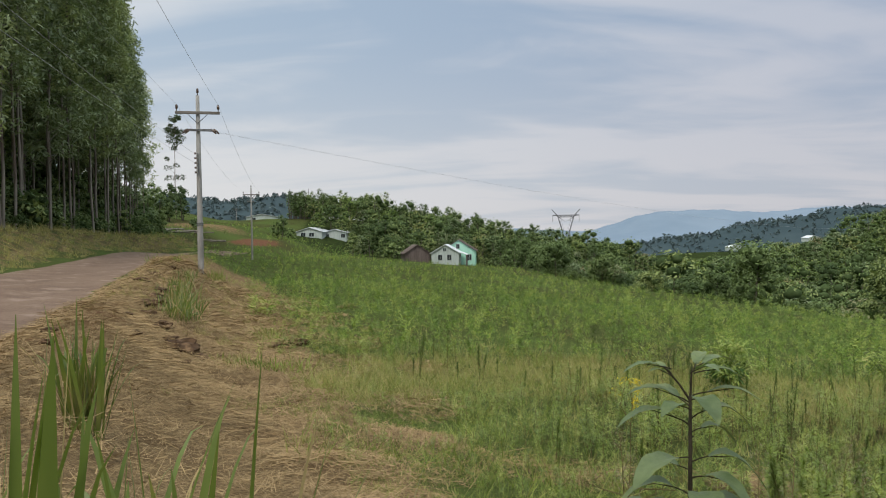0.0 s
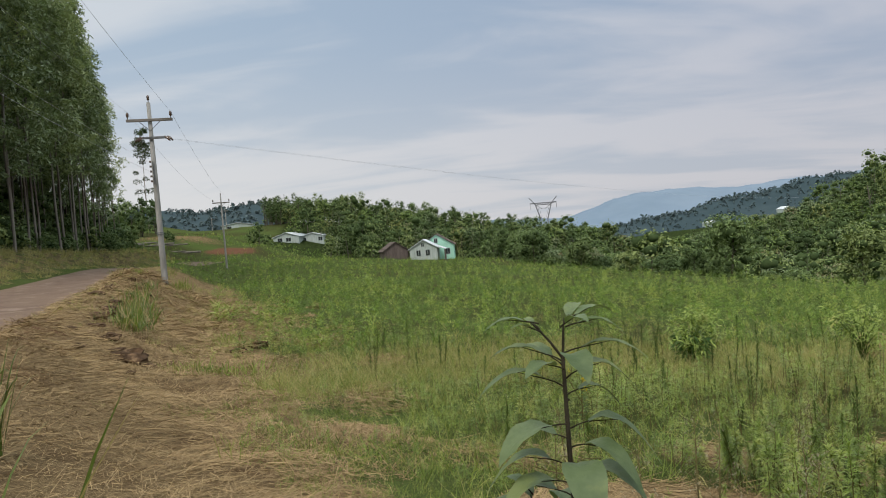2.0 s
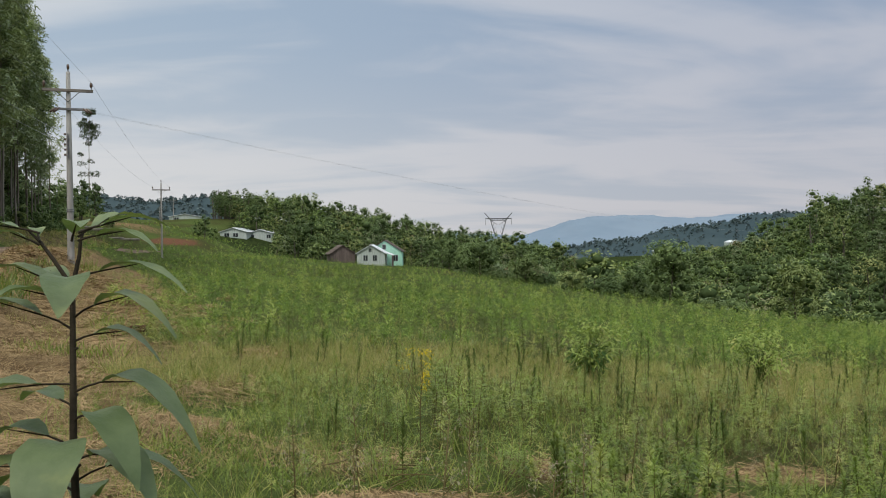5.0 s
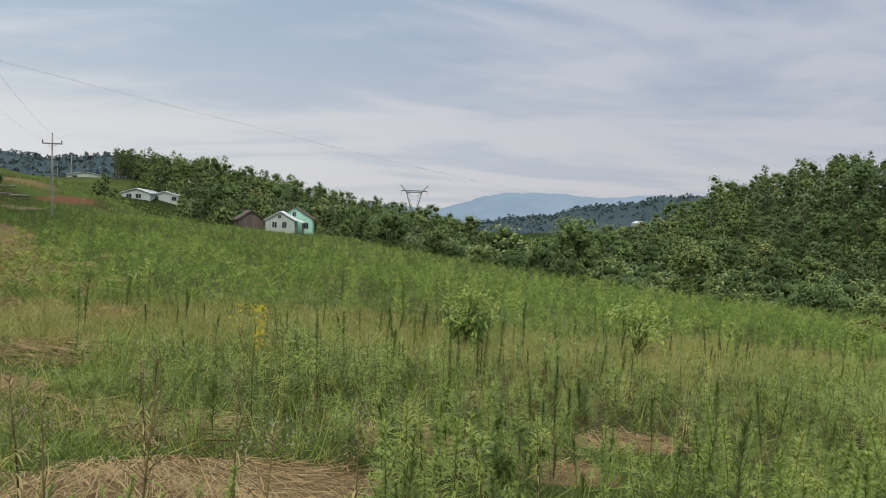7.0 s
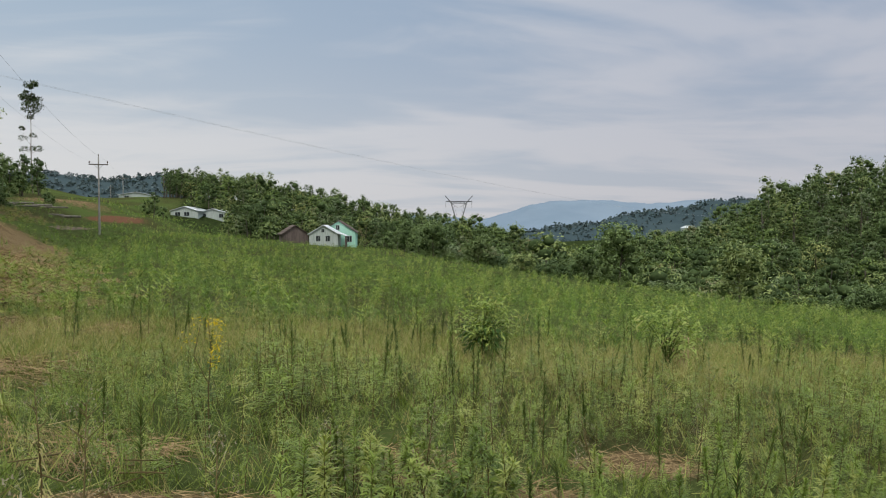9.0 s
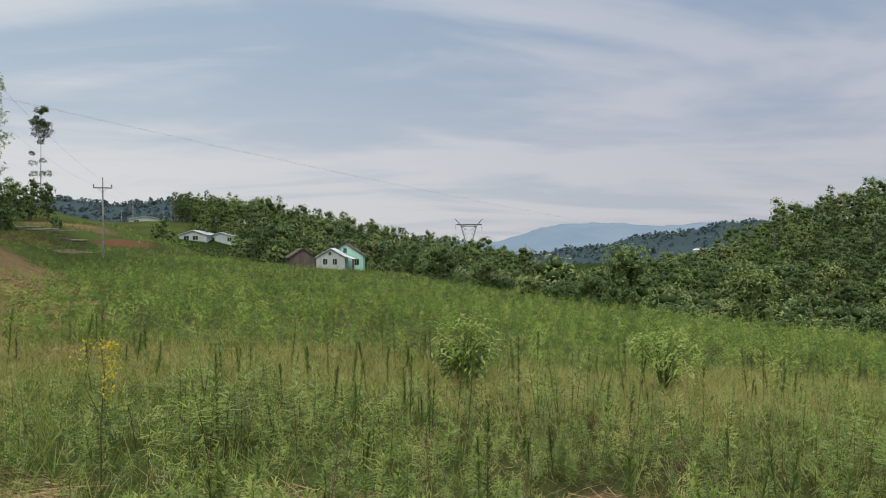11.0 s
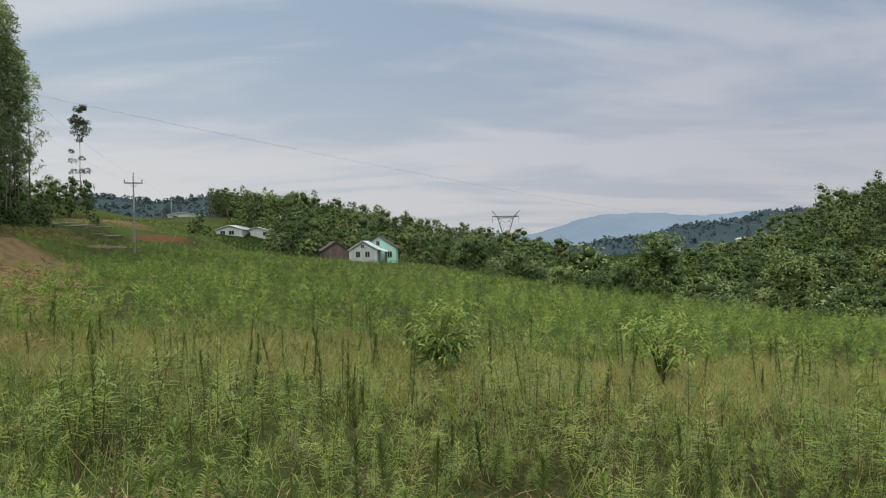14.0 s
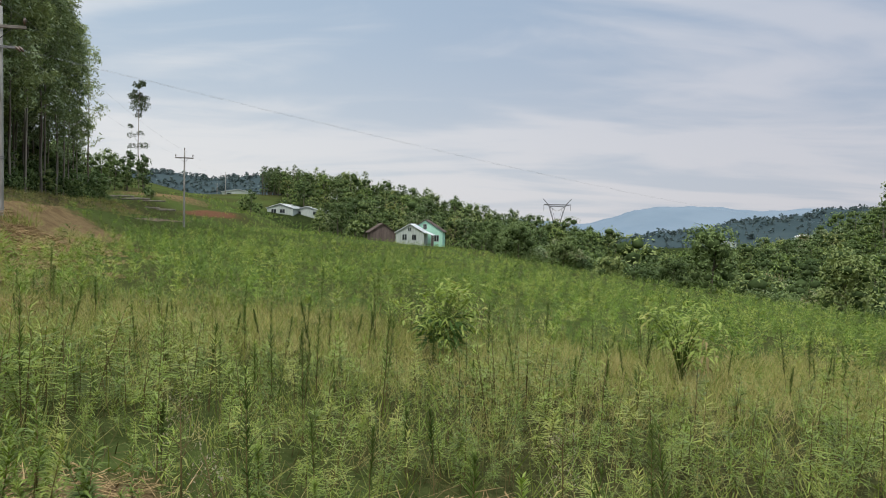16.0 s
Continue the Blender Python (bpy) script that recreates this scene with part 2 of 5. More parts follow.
M = {
    "ground": ground_material(),
    "road": material("road_dirt", (0.120, 0.078, 0.055), (0.185, 0.125, 0.090), (0.235, 0.168, 0.130), 0.95, 9.0, 0.5, 0.5, 40.0, spec=0.15),
    "weed": material("weed_leaf", (0.058, 0.098, 0.016), (0.315, 0.400, 0.078), (0.38, 0.39, 0.11), 0.48, 3.0, 0.25, leaf=0.18, island=0.4, spec=0.3, plant=0.4),
    "spike": material("dark_weed_leaf", (0.040, 0.070, 0.016), (0.125, 0.170, 0.040), None, 0.6, 3.0, 0.4, leaf=0.2, island=0.3, plant=0.4),
    "stem": material("weed_stem", (0.085, 0.070, 0.026), (0.17, 0.13, 0.055), None, 0.8, 6.0, 0.6),
    "dry": material("dry_grass_blade", (0.22, 0.20, 0.075), (0.50, 0.42, 0.20), (0.24, 0.28, 0.08), 0.75, 4.0, 0.3, leaf=0.3, island=0.3, plant=0.4),
    "grass": material("green_grass_blade", (0.075, 0.112, 0.020), (0.265, 0.325, 0.068), (0.36, 0.34, 0.11), 0.55, 4.0, 0.3, leaf=0.2, island=0.4, spec=0.2, plant=0.4),
    "straw": material("straw_stalk", (0.12, 0.076, 0.037), (0.46, 0.325, 0.165), (0.22, 0.138, 0.066), 0.8, 6.0, 0.5, island=0.6),
    "field": material("field_foliage", (0.036, 0.080, 0.014), (0.255, 0.365, 0.066), (0.37, 0.39, 0.10), 0.55, 1.5, 0.09, leaf=0.22, island=0.3, spec=0.2, plant=0.6),
    "cane": material("broad_grass_blade", (0.060, 0.092, 0.018), (0.190, 0.240, 0.050), (0.29, 0.26, 0.09), 0.4, 5.0, 0.9, leaf=0.3, island=0.4, spec=0.5, stretch=(1, 1, 0.3)),
    "withered": material("withered_blade", (0.28, 0.21, 0.10), (0.46, 0.36, 0.20), None, 0.75, 6.0, 0.8, leaf=0.2, island=0.5),
    "sapling": material("sapling_leaf", (0.070, 0.105, 0.042), (0.150, 0.195, 0.085), (0.19, 0.225, 0.08), 0.5, 12.0, 2.0, 0.25, 30.0, leaf=0.22, spec=0.35),
    "bark": material("sapling_bark", (0.020, 0.017, 0.012), (0.050, 0.040, 0.026), None, 0.85, 20.0, 3.0, 0.5),
    "yellow": material("yellow_petal", (0.52, 0.38, 0.02), (0.72, 0.55, 0.05), None, 0.6, 9.0, 2.0, leaf=0.3, island=0.5),
    "bloom": material("pale_seed_head", (0.20, 0.17, 0.11), (0.34, 0.30, 0.22), None, 0.8, 9.0, 2.0, leaf=0.2, island=0.5),
    "bush": material("bush_leaf", (0.035, 0.075, 0.018), (0.090, 0.150, 0.035), None, 0.5, 3.0, 1.0, leaf=0.25, island=0.6),
    "lime": material("pale_shrub_leaf", (0.17, 0.23, 0.05), (0.34, 0.40, 0.11), (0.40, 0.36, 0.14), 0.5, 4.0, 1.2, leaf=0.3, island=0.6),
    "euca": material("eucalyptus_leaf", (0.070, 0.098, 0.046), (0.340, 0.400, 0.200), (0.37, 0.41, 0.20), 0.45, 0.6, 0.09, leaf=0.22, island=0.45, spec=0.3, plant=0.15),
    # darker copy of the leaf: the lone tree's backlit look is put into colour
    "euca2": material("backlit_eucalyptus_leaf", (0.030, 0.046, 0.022), (0.095, 0.122, 0.055), None, 0.55, 0.6, 0.2, leaf=0.2, island=0.55),
    "trunk": material("eucalyptus_bark", (0.15, 0.125, 0.10), (0.33, 0.29, 0.24), (0.12, 0.09, 0.07), 0.85, 2.5, 0.5, 0.4, stretch=(1, 1, 0.15)),
    "crown": material("woodland_leaf", (0.045, 0.075, 0.030), (0.185, 0.245, 0.092), (0.26, 0.30, 0.11), 0.6, 0.25, 0.055, leaf=0.15, island=0.1, spec=0.12, plant=0.7),
    "crown2": material("pale_woodland_leaf", (0.12, 0.155, 0.085), (0.25, 0.30, 0.165), (0.25, 0.18, 0.10), 0.6, 0.5, 0.08, leaf=0.15, island=0.12, plant=0.6),
    # shade deep in the crowns, put into a dark colour for the solid hearts
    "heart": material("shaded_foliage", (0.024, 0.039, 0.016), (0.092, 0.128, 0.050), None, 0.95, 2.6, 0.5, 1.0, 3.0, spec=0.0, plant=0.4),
    "crown3": material("fresh_woodland_leaf", (0.085, 0.130, 0.038), (0.235, 0.310, 0.092), (0.28, 0.28, 0.11), 0.6, 0.3, 0.06, leaf=0.18, island=0.12, plant=0.6),
    "limb": material("woodland_bark", (0.07, 0.055, 0.04), (0.17, 0.15, 0.12), None, 0.9, 3.0, 0.5, 0.4, stretch=(1, 1, 0.2)),
    # aerial haze is tinted into the base colours of far woods and hillsides
    "hazewood": material("distant_woods", (0.078, 0.108, 0.116), (0.125, 0.160, 0.166), None, 1.0, 0.08, 0.012, leaf=0.1, island=0.2, spec=0.0, plant=0.5),
    "hazehill": material("haze_tinted_hillside", (0.040, 0.060, 0.068), (0.056, 0.078, 0.085), None, 1.0, 0.08, 0.012, spec=0.0),
    # the blue of this base colour stands in for aerial haze
    "mountain": material("haze_tinted_mountain", (0.165, 0.215, 0.275), (0.195, 0.245, 0.305), None, 1.0, 0.01, 0.003, spec=0.0),
    "concrete": material("pole_concrete", (0.25, 0.240, 0.22), (0.40, 0.38, 0.355), (0.20, 0.185, 0.165), 0.9, 5.0, 0.8, 0.35, 40.0, stretch=(1, 1, 0.25)),
    "timber": material("weathered_timber", (0.13, 0.115, 0.10), (0.26, 0.235, 0.21), None, 0.9, 5.0, 1.0, 0.3, stretch=(0.3, 1, 1)),
    "iron": material("dark_galvanised_iron", (0.10, 0.10, 0.10), (0.20, 0.20, 0.20), None, 0.5, 8.0, 2.0, metal=0.6),
    "porcelain": material("brown_porcelain", (0.06, 0.035, 0.025), (0.10, 0.06, 0.04), None, 0.25, 8.0, 2.0, spec=0.6),
    "wire": material("aluminium_wire", (0.34, 0.35, 0.37), (0.46, 0.47, 0.49), None, 0.6, 3.0, 0.3),
    "whitewall": material("whitewashed_boards", (0.40, 0.45, 0.42), (0.54, 0.58, 0.55), (0.33, 0.37, 0.33), 0.8, 3.0, 0.7, stretch=(6, 6, 0.3)),
    "mint": material("mint_green_boards", (0.36, 0.64, 0.50), (0.46, 0.75, 0.61), None, 0.75, 3.0, 0.6, stretch=(6, 6, 0.3)),
    "tin": material("pale_metal_roof", (0.62, 0.64, 0.66), (0.78, 0.80, 0.82), (0.5, 0.5, 0.5), 0.5, 2.0, 0.4, metal=0.2),
    "tile": material("dark_clay_roof", (0.075, 0.055, 0.048), (0.15, 0.115, 0.10), None, 0.9, 3.0, 0.5),
    "shedwall": material("bare_barn_boards", (0.10, 0.075, 0.068), (0.19, 0.15, 0.135), None, 0.9, 4.0, 0.5, stretch=(6, 6, 0.4)),
    "glass": material("dark_window_pane", (0.02, 0.025, 0.03), (0.04, 0.045, 0.05), None, 0.12, 2.0, 0.5, spec=0.6),
    "clod": material("dug_earth", (0.042, 0.025, 0.014), (0.115, 0.068, 0.038), (0.20, 0.125, 0.07), 0.95, 9.0, 2.0, 0.8, 20.0),
}


# ---- the land ----
def smooth(a, b, t):
    t = np.clip((np.asarray(t, float) - a) / (b - a), 0, 1)
    return t * t * (3 - 2 * t)


def bell(x, y, cx, cy, sx, sy):
    return np.exp(-(((x - cx) / sx) ** 2 + ((y - cy) / sy) ** 2))


def road_x(y):
    """The road's middle line; past the rise it swings back to the valley."""
    y = np.asarray(y, float)
    yy = np.clip(y, -60, 190)
    return -6.0 - 0.342 * yy + 0.0009 * yy ** 2


def field_end(x, y):
    """How far a place lies past the edge of the field (negative: still in it)."""
    e = 12 + 26 * np.clip((150 - y) / 86, 0, 1) ** 2.2
    return np.minimum(np.minimum(x - e, y - 64.0), 400)


def ripple(x, y):
    return (np.sin(x * 1.7 + 0.6 * np.sin(y * 1.1)) * np.cos(y * 1.4 + 0.8 * np.sin(x * 0.9)) + 0.5 * np.sin(x * 4.1 + y * 2.3) * np.sin(y * 3.7 - x * 1.9))


def land(x, y):
    """Height of the ground."""
    x, y = np.asarray(x, float), np.asarray(y, float)
    s = x - road_x(y)
    z = -0.05 - 0.085 * 90 * np.tanh(x / 90) - 0.0205 * 300 * np.tanh(y / 300) - 0.035 * np.maximum(np.minimum(x, 80) - 10, 0)
    z = z + 1.25 * (1 - smooth(3.1, 7.6, s)) * smooth(-90, -20, y)
    z = z + 0.45 * bell(s, y, 4.8, 33, 3.0, 9.0) + 0.4 * bell(s, y, 4.7, 50, 2.2, 15) - (0.38 + 0.45 * smooth(-2, 8, y) * (1 - smooth(32, 60, y))) * (1 - smooth(2.8, 4.6, s)) * smooth(-9, -4, s)
    z = z + 0.9 * bell(x, y, 0.6, 0.2, 5.5, 5.5)
    z = z + 1.0 * smooth(-3.0, -7.5, s) + 9.0 * smooth(-14, -80, s)
    z = z + 1.0 * smooth(90, 135, y) * smooth(-24, -48, x) * (1 - smooth(150, 180, y))
    z = z + (1.3 * smooth(114, 142, y) * smooth(-23, -33, x) + 2.6 * smooth(134, 182, y) * smooth(-34, -62, x)) * (1 - smooth(215, 300, y))
    g = field_end(x, y)
    z = z - 6.5 * smooth(0, 12, g) - 3.5 * smooth(10, 60, g)
    z = z - 0.6 * smooth(56, 80, y) * (1 - smooth(100, 116, y)) * np.exp(-(s / 7.0) ** 2)
    crest = 8.6 - 14.5 * smooth(-40, 42, x)
    w = smooth(180, 212, y) * (1 - smooth(240, 300, y)) * smooth(-74, -50, x) * (1 - smooth(36, 70, x))
    z = z * (1 - w) + crest * w
    z = z + 32.0 * bell(x, y, 175, 215, 75, 80) + 30 * bell(x, y, 260, 330, 90, 120)
    z = z + 14.0 * bell(x, y, 200, 560, 120, 130)
    off = (np.abs(s - 0.5) > 3.5) * np.exp(-np.hypot(x, y - 8) / 45)
    return z + 0.04 * ripple(x, y) * off


def spot(x, y, dz=0.0):
    return (x, y, float(land(x, y)) + dz)


# ---- mesh helpers ----
def mesh_of(name, V, Q=None, T=None):
    """A mesh from arrays of corners, four-sided and three-sided faces."""
    me = bpy.data.meshes.new(name)
    V = np.asarray(V, np.float32)
    Q = np.zeros((0, 4), np.int32) if Q is None or len(Q) == 0 else np.asarray(Q, np.int32)
    T = np.zeros((0, 3), np.int32) if T is None or len(T) == 0 else np.asarray(T, np.int32)
    me.vertices.add(len(V))
    me.vertices.foreach_set("co", V.ravel())
    loops = np.concatenate([Q.ravel(), T.ravel()])
    me.loops.add(len(loops))
    me.loops.foreach_set("vertex_index", loops)
    count = len(Q) + len(T)
    me.polygons.add(count)
    starts = np.concatenate([np.arange(len(Q)) * 4, len(Q) * 4 + np.arange(len(T)) * 3]).astype(np.int32)
    me.polygons.foreach_set("loop_start", starts)
    me.update(calc_edges=True)
    return me


def soft(me):
    me.polygons.foreach_set("use_smooth", [True] * len(me.polygons))
    return me


class Heap:
    """Collects corners and faces of one mesh, by array."""

    def __init__(self):
        self.V, self.Q, self.T, self.C, self.n = [], [], [], [], 0

    def put(self, V, Q=None, T=None, tint=0.0):
        if Q is not None and len(Q):
            self.Q.append(np.asarray(Q) + self.n)
        if T is not None and len(T):
            self.T.append(np.asarray(T) + self.n)
        self.V.append(np.asarray(V, float))
        self.C.append(np.broadcast_to(np.asarray(tint, np.float32), (len(V),)))
        self.n += len(V)
        return self

    def arrays(self):
        return (np.concatenate(self.V), np.concatenate(self.Q) if self.Q else np.zeros((0, 4), int), np.concatenate(self.T) if self.T else np.zeros((0, 3), int))

    def mesh(self, name):
        me = mesh_of(name, *self.arrays())
        me.attributes.new("tint", "FLOAT", "POINT").data.foreach_set("value", np.ascontiguousarray(np.concatenate(self.C)))
        return me


def blades(base, way, length, width, droop, twist=None, segs=2):
    """Tapered leaves: from base along way, bending down by droop; each is its own strip of segs pieces."""
    base, way = np.asarray(base, float), np.asarray(way, float)
    n = len(base)
    way = way / np.linalg.norm(way, axis=1, keepdims=True)
    side = np.cross(way, np.tile([0.0, 0.0, 1.0], (n, 1)))
    ln = np.linalg.norm(side, axis=1, keepdims=True)
    side = np.where(ln > 1e-4, side / np.maximum(ln, 1e-4), [1.0, 0.0, 0.0])
    if twist is not None:
        nrm = np.cross(side, way)
        side = side * np.cos(twist)[:, None] + nrm * np.sin(twist)[:, None]
    L, W, D = (np.broadcast_to(np.asarray(a, float), (n,)) for a in (length, width, droop))
    profile = {1: (0.8, 0.35), 2: (0.45, 1.0, 0.10), 3: (0.4, 1.0, 0.8, 0.06), 4: (0.35, 0.9, 1.0, 0.7, 0.05), 6: (0.5, 0.85, 1.0, 0.9, 0.7, 0.4, 0.04)}[segs]
    rows = []
    for i, w in enumerate(profile):
        u = i / segs
        p = base + way * (L * u)[:, None]
        p[:, 2] -= D * L * u ** (3.0 if segs == 6 else 2.0)
        rows += [p - side * (W * w / 2)[:, None], p + side * (W * w / 2)[:, None]]
    k = len(rows)
    V = np.stack(rows, 1).reshape(-1, 3)
    quad = np.array([(2 * i, 2 * i + 1, 2 * i + 3, 2 * i + 2) for i in range(segs)])
    return V, (np.arange(n)[:, None, None] * k + quad[None]).reshape(-1, 4)


def tube(path, radii, sides=5):
    """A tapered stem along a line of points."""
    P, R = np.asarray(path, float), np.asarray(radii, float)
    d = np.gradient(P, axis=0)
    d /= np.linalg.norm(d, axis=1, keepdims=True)
    ref = np.where(np.abs(d[:, 2:3]) > 0.9, [1.0, 0.0, 0.0], [0.0, 0.0, 1.0])
    a = np.cross(d, ref)
    a /= np.linalg.norm(a, axis=1, keepdims=True)
    b = np.cross(d, a)
    th = np.arange(sides) / sides * 2 * np.pi
    V = (P[:, None] + R[:, None, None] * (np.cos(th)[None, :, None] * a[:, None] + np.sin(th)[None, :, None] * b[:, None])).reshape(-1, 3)
    Q = [(i * sides + j, i * sides + (j + 1) % sides, (i + 1) * sides + (j + 1) % sides, (i + 1) * sides + j) for i in range(len(P) - 1) for j in range(sides)]
    end = len(V)
    V = np.vstack([V, P[-1:]])
    T = [((len(P) - 1) * sides + j, (len(P) - 1) * sides + (j + 1) % sides, end) for j in range(sides)]
    return V, np.array(Q), np.array(T)


def strew(heap, models, places, rng, tilt=0.12):
    """Lays copies of the model arrays (V, Q, T) into the heap; places: rows of x, y, z, scale."""
    pick = rng.integers(0, len(models), len(places))
    for i, (V, Q, T) in enumerate(models):
        p = places[pick == i]
        n = len(p)
        if not n:
            continue
        a = rng.uniform(0, 2 * np.pi, n)
        c, s = np.cos(a)[:, None], np.sin(a)[:, None]
        x, y, z = V[:, 0][None], V[:, 1][None], V[:, 2][None]
        tx, ty = rng.normal(0, tilt, (n, 1)), rng.normal(0, tilt, (n, 1))
        k = p[:, 3:4]
        W = np.stack([(x * c - y * s + tx * z) * k + p[:, 0:1], (x * s + y * c + ty * z) * k + p[:, 1:2], z * k + p[:, 2:3]], 2)
        m = len(V)
        off = (np.arange(n) * m)[:, None, None]
        heap.put(W.reshape(-1, 3), (Q[None] + off).reshape(-1, 4) if len(Q) else None, (T[None] + off).reshape(-1, 3) if len(T) else None, np.repeat(rng.uniform(0, 1, n), m))


def obj(name, me, mat, parent=None, label="", **tags):
    ob = new(name, me)
    me.materials.clear()
    me.materials.append(M[mat])
    if parent is not None:
        ob.parent = parent
    return tagged(ob, label, **tags)


def part(name, bm, mat, parent, label=""):
    me = bpy.data.meshes.new(name)
    bm.to_mesh(me)
    bm.free()
    return obj(name, me, mat, parent, label)


def thing(name, label, category, at=(0, 0, 0), turn=0.0, group="", kind=""):
    ob = new(name)
    ob.empty_display_size = 0.2
    ob.matrix_world = pose(*at, 0, 0, turn)
    return tagged(ob, label, category, group, kind)


def box(size, at=(0, 0, 0), bevel=0.0, bm=None):
    bm = bm or bmesh.new()
    made = bmesh.ops.create_cube(bm, size=1.0, matrix=Matrix.Translation(at) @ Matrix.Diagonal((*size, 1)))
    if bevel:
        edges = list({e for v in made["verts"] for e in v.link_edges})
        bmesh.ops.bevel(bm, geom=edges, offset=bevel, segments=1, affect="EDGES")
    return bm


def prism(points, depth, y0=0.0, bm=None):
    """A flat shape in x and z, pushed along y."""
    bm = bm or bmesh.new()
    f = [bm.verts.new((x, y0, z)) for x, z in points]
    b = [bm.verts.new((x, y0 + depth, z)) for x, z in points]
    bm.faces.new(f[::-1])
    bm.faces.new(b)
    for i in range(len(points)):
        j = (i + 1) % len(points)
        bm.faces.new((f[i], f[j], b[j], b[i]))
    bmesh.ops.recalc_face_normals(bm, faces=bm.faces)
    return bm


# ---- ground and road ----
BARE = ((2.8, 5.9, 0.85), (4.7, 8.4, 0.6), (7.2, 8.9, 0.55), (0.3, 9.5, 0.6), (6.0, 7.4, 0.4), (3.9, 4.6, 0.5), (3.7, 6.6, 0.65))


def bare_ground(x, y):
    """Trampled straw patches among the weeds."""
    return np.clip(sum(1.15 * bell(x, y, cx, cy, r * 1.3, r) for cx, cy, r in BARE), 0, 1)


def build_ground():
    n, ext, b = 240, 2600.0, 7.0
    u = np.linspace(-1, 1, n)
    g = ext * np.sinh(b * u) / np.sinh(b)
    X, Y = np.meshgrid(g + 2.0, g + 9.0, indexing="xy")
    Z = land(X, Y)
    V = np.stack([X, Y, Z], 2).reshape(-1, 3)
    i = np.arange(n * n).reshape(n, n)
    Q = np.stack([i[:-1, :-1], i[:-1, 1:], i[1:, 1:], i[1:, :-1]], 2).reshape(-1, 4)
    me = soft(mesh_of("ground", V, Q))
    x, y = V[:, 0], V[:, 1]
    s = x - road_x(y)
    zones = {
        "straw": bare_ground(x, y) + (1 - smooth(8.0, 10.0, s)) * smooth(3.0, 4.0, s) * (1 - smooth(36, 58, y)) + 0.75 * bell(x, y, -47, 142, 9, 18) + 0.5 * smooth(-2.5, -3.5, s) * smooth(-10, -8.5, s) * (y < 112),
        "earth": np.maximum(bell(x, y, -34.0, 129, 3.8, 8) * 1.2, 0.45 * bell(s, y, 4.5, 16, 1.6, 14)),
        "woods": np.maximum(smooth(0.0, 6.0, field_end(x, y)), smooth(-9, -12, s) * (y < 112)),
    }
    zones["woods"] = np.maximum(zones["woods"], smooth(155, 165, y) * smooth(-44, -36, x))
    for name, v in zones.items():
        me.attributes.new(name, "FLOAT", "POINT").data.foreach_set("value", np.clip(v, 0, 1).astype(np.float32))
    obj("ground", me, "ground", label="uneven sloping ground with straw litter and weeds", category="ground", kind="structure")


def build_road():
    ys = np.concatenate([np.arange(-60, 60, 0.8), np.arange(60, 106, 3.0)])
    across = np.linspace(-2.75, 3.7, 17)
    Y = ys[:, None] + 0 * across
    wob = 0.16 * np.sin(ys * 0.9)[:, None] * ((across > 3.6) | (across < -2.7))
    X = road_x(Y) + across + wob
    rut = -0.035 * (np.exp(-((np.abs(across - 0.5) - 0.95) / 0.28) ** 2)) + 0.05 * (1 - ((across - 0.5) / 3.2) ** 2)
    Z = land(X, Y) + 0.035 + rut
    Z[:, 0] -= 0.07
    Z[:, -1] -= 0.07
    i = np.arange(X.size).reshape(X.shape)
    Q = np.stack([i[:-1, :-1], i[:-1, 1:], i[1:, 1:], i[1:, :-1]], 2).reshape(-1, 4)
    me = soft(mesh_of("road", np.stack([X, Y, Z], 2).reshape(-1, 3), Q))
    obj("road", me, "road", label="reddish brown dirt road with worn wheel tracks", category="road", kind="structure")


build_ground()
build_road()


# ---- distance ----
def ridge(name, xs, ys, height, mat, label):
    X, Y = np.meshgrid(xs, ys)
    Z = height(X, Y)
    i = np.arange(X.size).reshape(X.shape)
    Q = np.stack([i[:-1, :-1], i[:-1, 1:], i[1:, 1:], i[1:, :-1]], 2).reshape(-1, 4)
    return obj(name, soft(mesh_of(name, np.stack([X, Y, Z], 2).reshape(-1, 3), Q)), mat, label=label, category="hill", kind="structure")


def mountain_top(x):
    z = -20 + 100 * smooth(250, 760, x) + 9 * bell(x, 0, 850, 0, 110, 1) - 6 * bell(x, 0, 1010, 0, 90, 1) + 12 * smooth(1050, 1500, x) - 45 * smooth(1900, 3000, x)
    return z + 3.0 * np.sin(x * 0.021) + 1.6 * np.sin(x * 0.063) + 1.0 * np.sin(x * 0.17)


def far_ridge_top(x):
    return -17 + 22 * smooth(90, 300, x) + 21 * smooth(230, 420, x) + 1.5 * np.sin(x * 0.07) + 1.2 * np.sin(x * 0.19)


def left_ridge_top(x):
    return 31 * (1 - smooth(-120, -60, x)) + 1.5 * np.sin(x * 0.09) + 6 * smooth(-150, -320, x)


ridge("backdrop_mountain", np.linspace(-200, 3200, 200), np.linspace(2300, 3500, 21), lambda x, y: -40 + (mountain_top(x) + 40) * np.exp(-((y - 2700) / 330) ** 2), "mountain", "mountain ridge coloured blue for haze in the far distance")
ridge("backdrop_low_mountain", np.linspace(-700, 900, 120), np.linspace(3300, 4100, 15), lambda x, y: -40 + (72 + 8 * np.sin(x * 0.008) + 3 * np.sin(x * 0.03)) * smooth(-100, 300, x) * np.exp(-((y - 3650) / 250) ** 2), "mountain", "low hills along the horizon coloured blue for haze")
ridge("backdrop_wooded_ridge", np.linspace(20, 900, 150), np.linspace(560, 1000, 23), lambda x, y: -30 + (far_ridge_top(x) + 30) * np.exp(-((y - 760) / 110) ** 2), "hazehill", "distant wooded ridge coloured blue-green for haze")
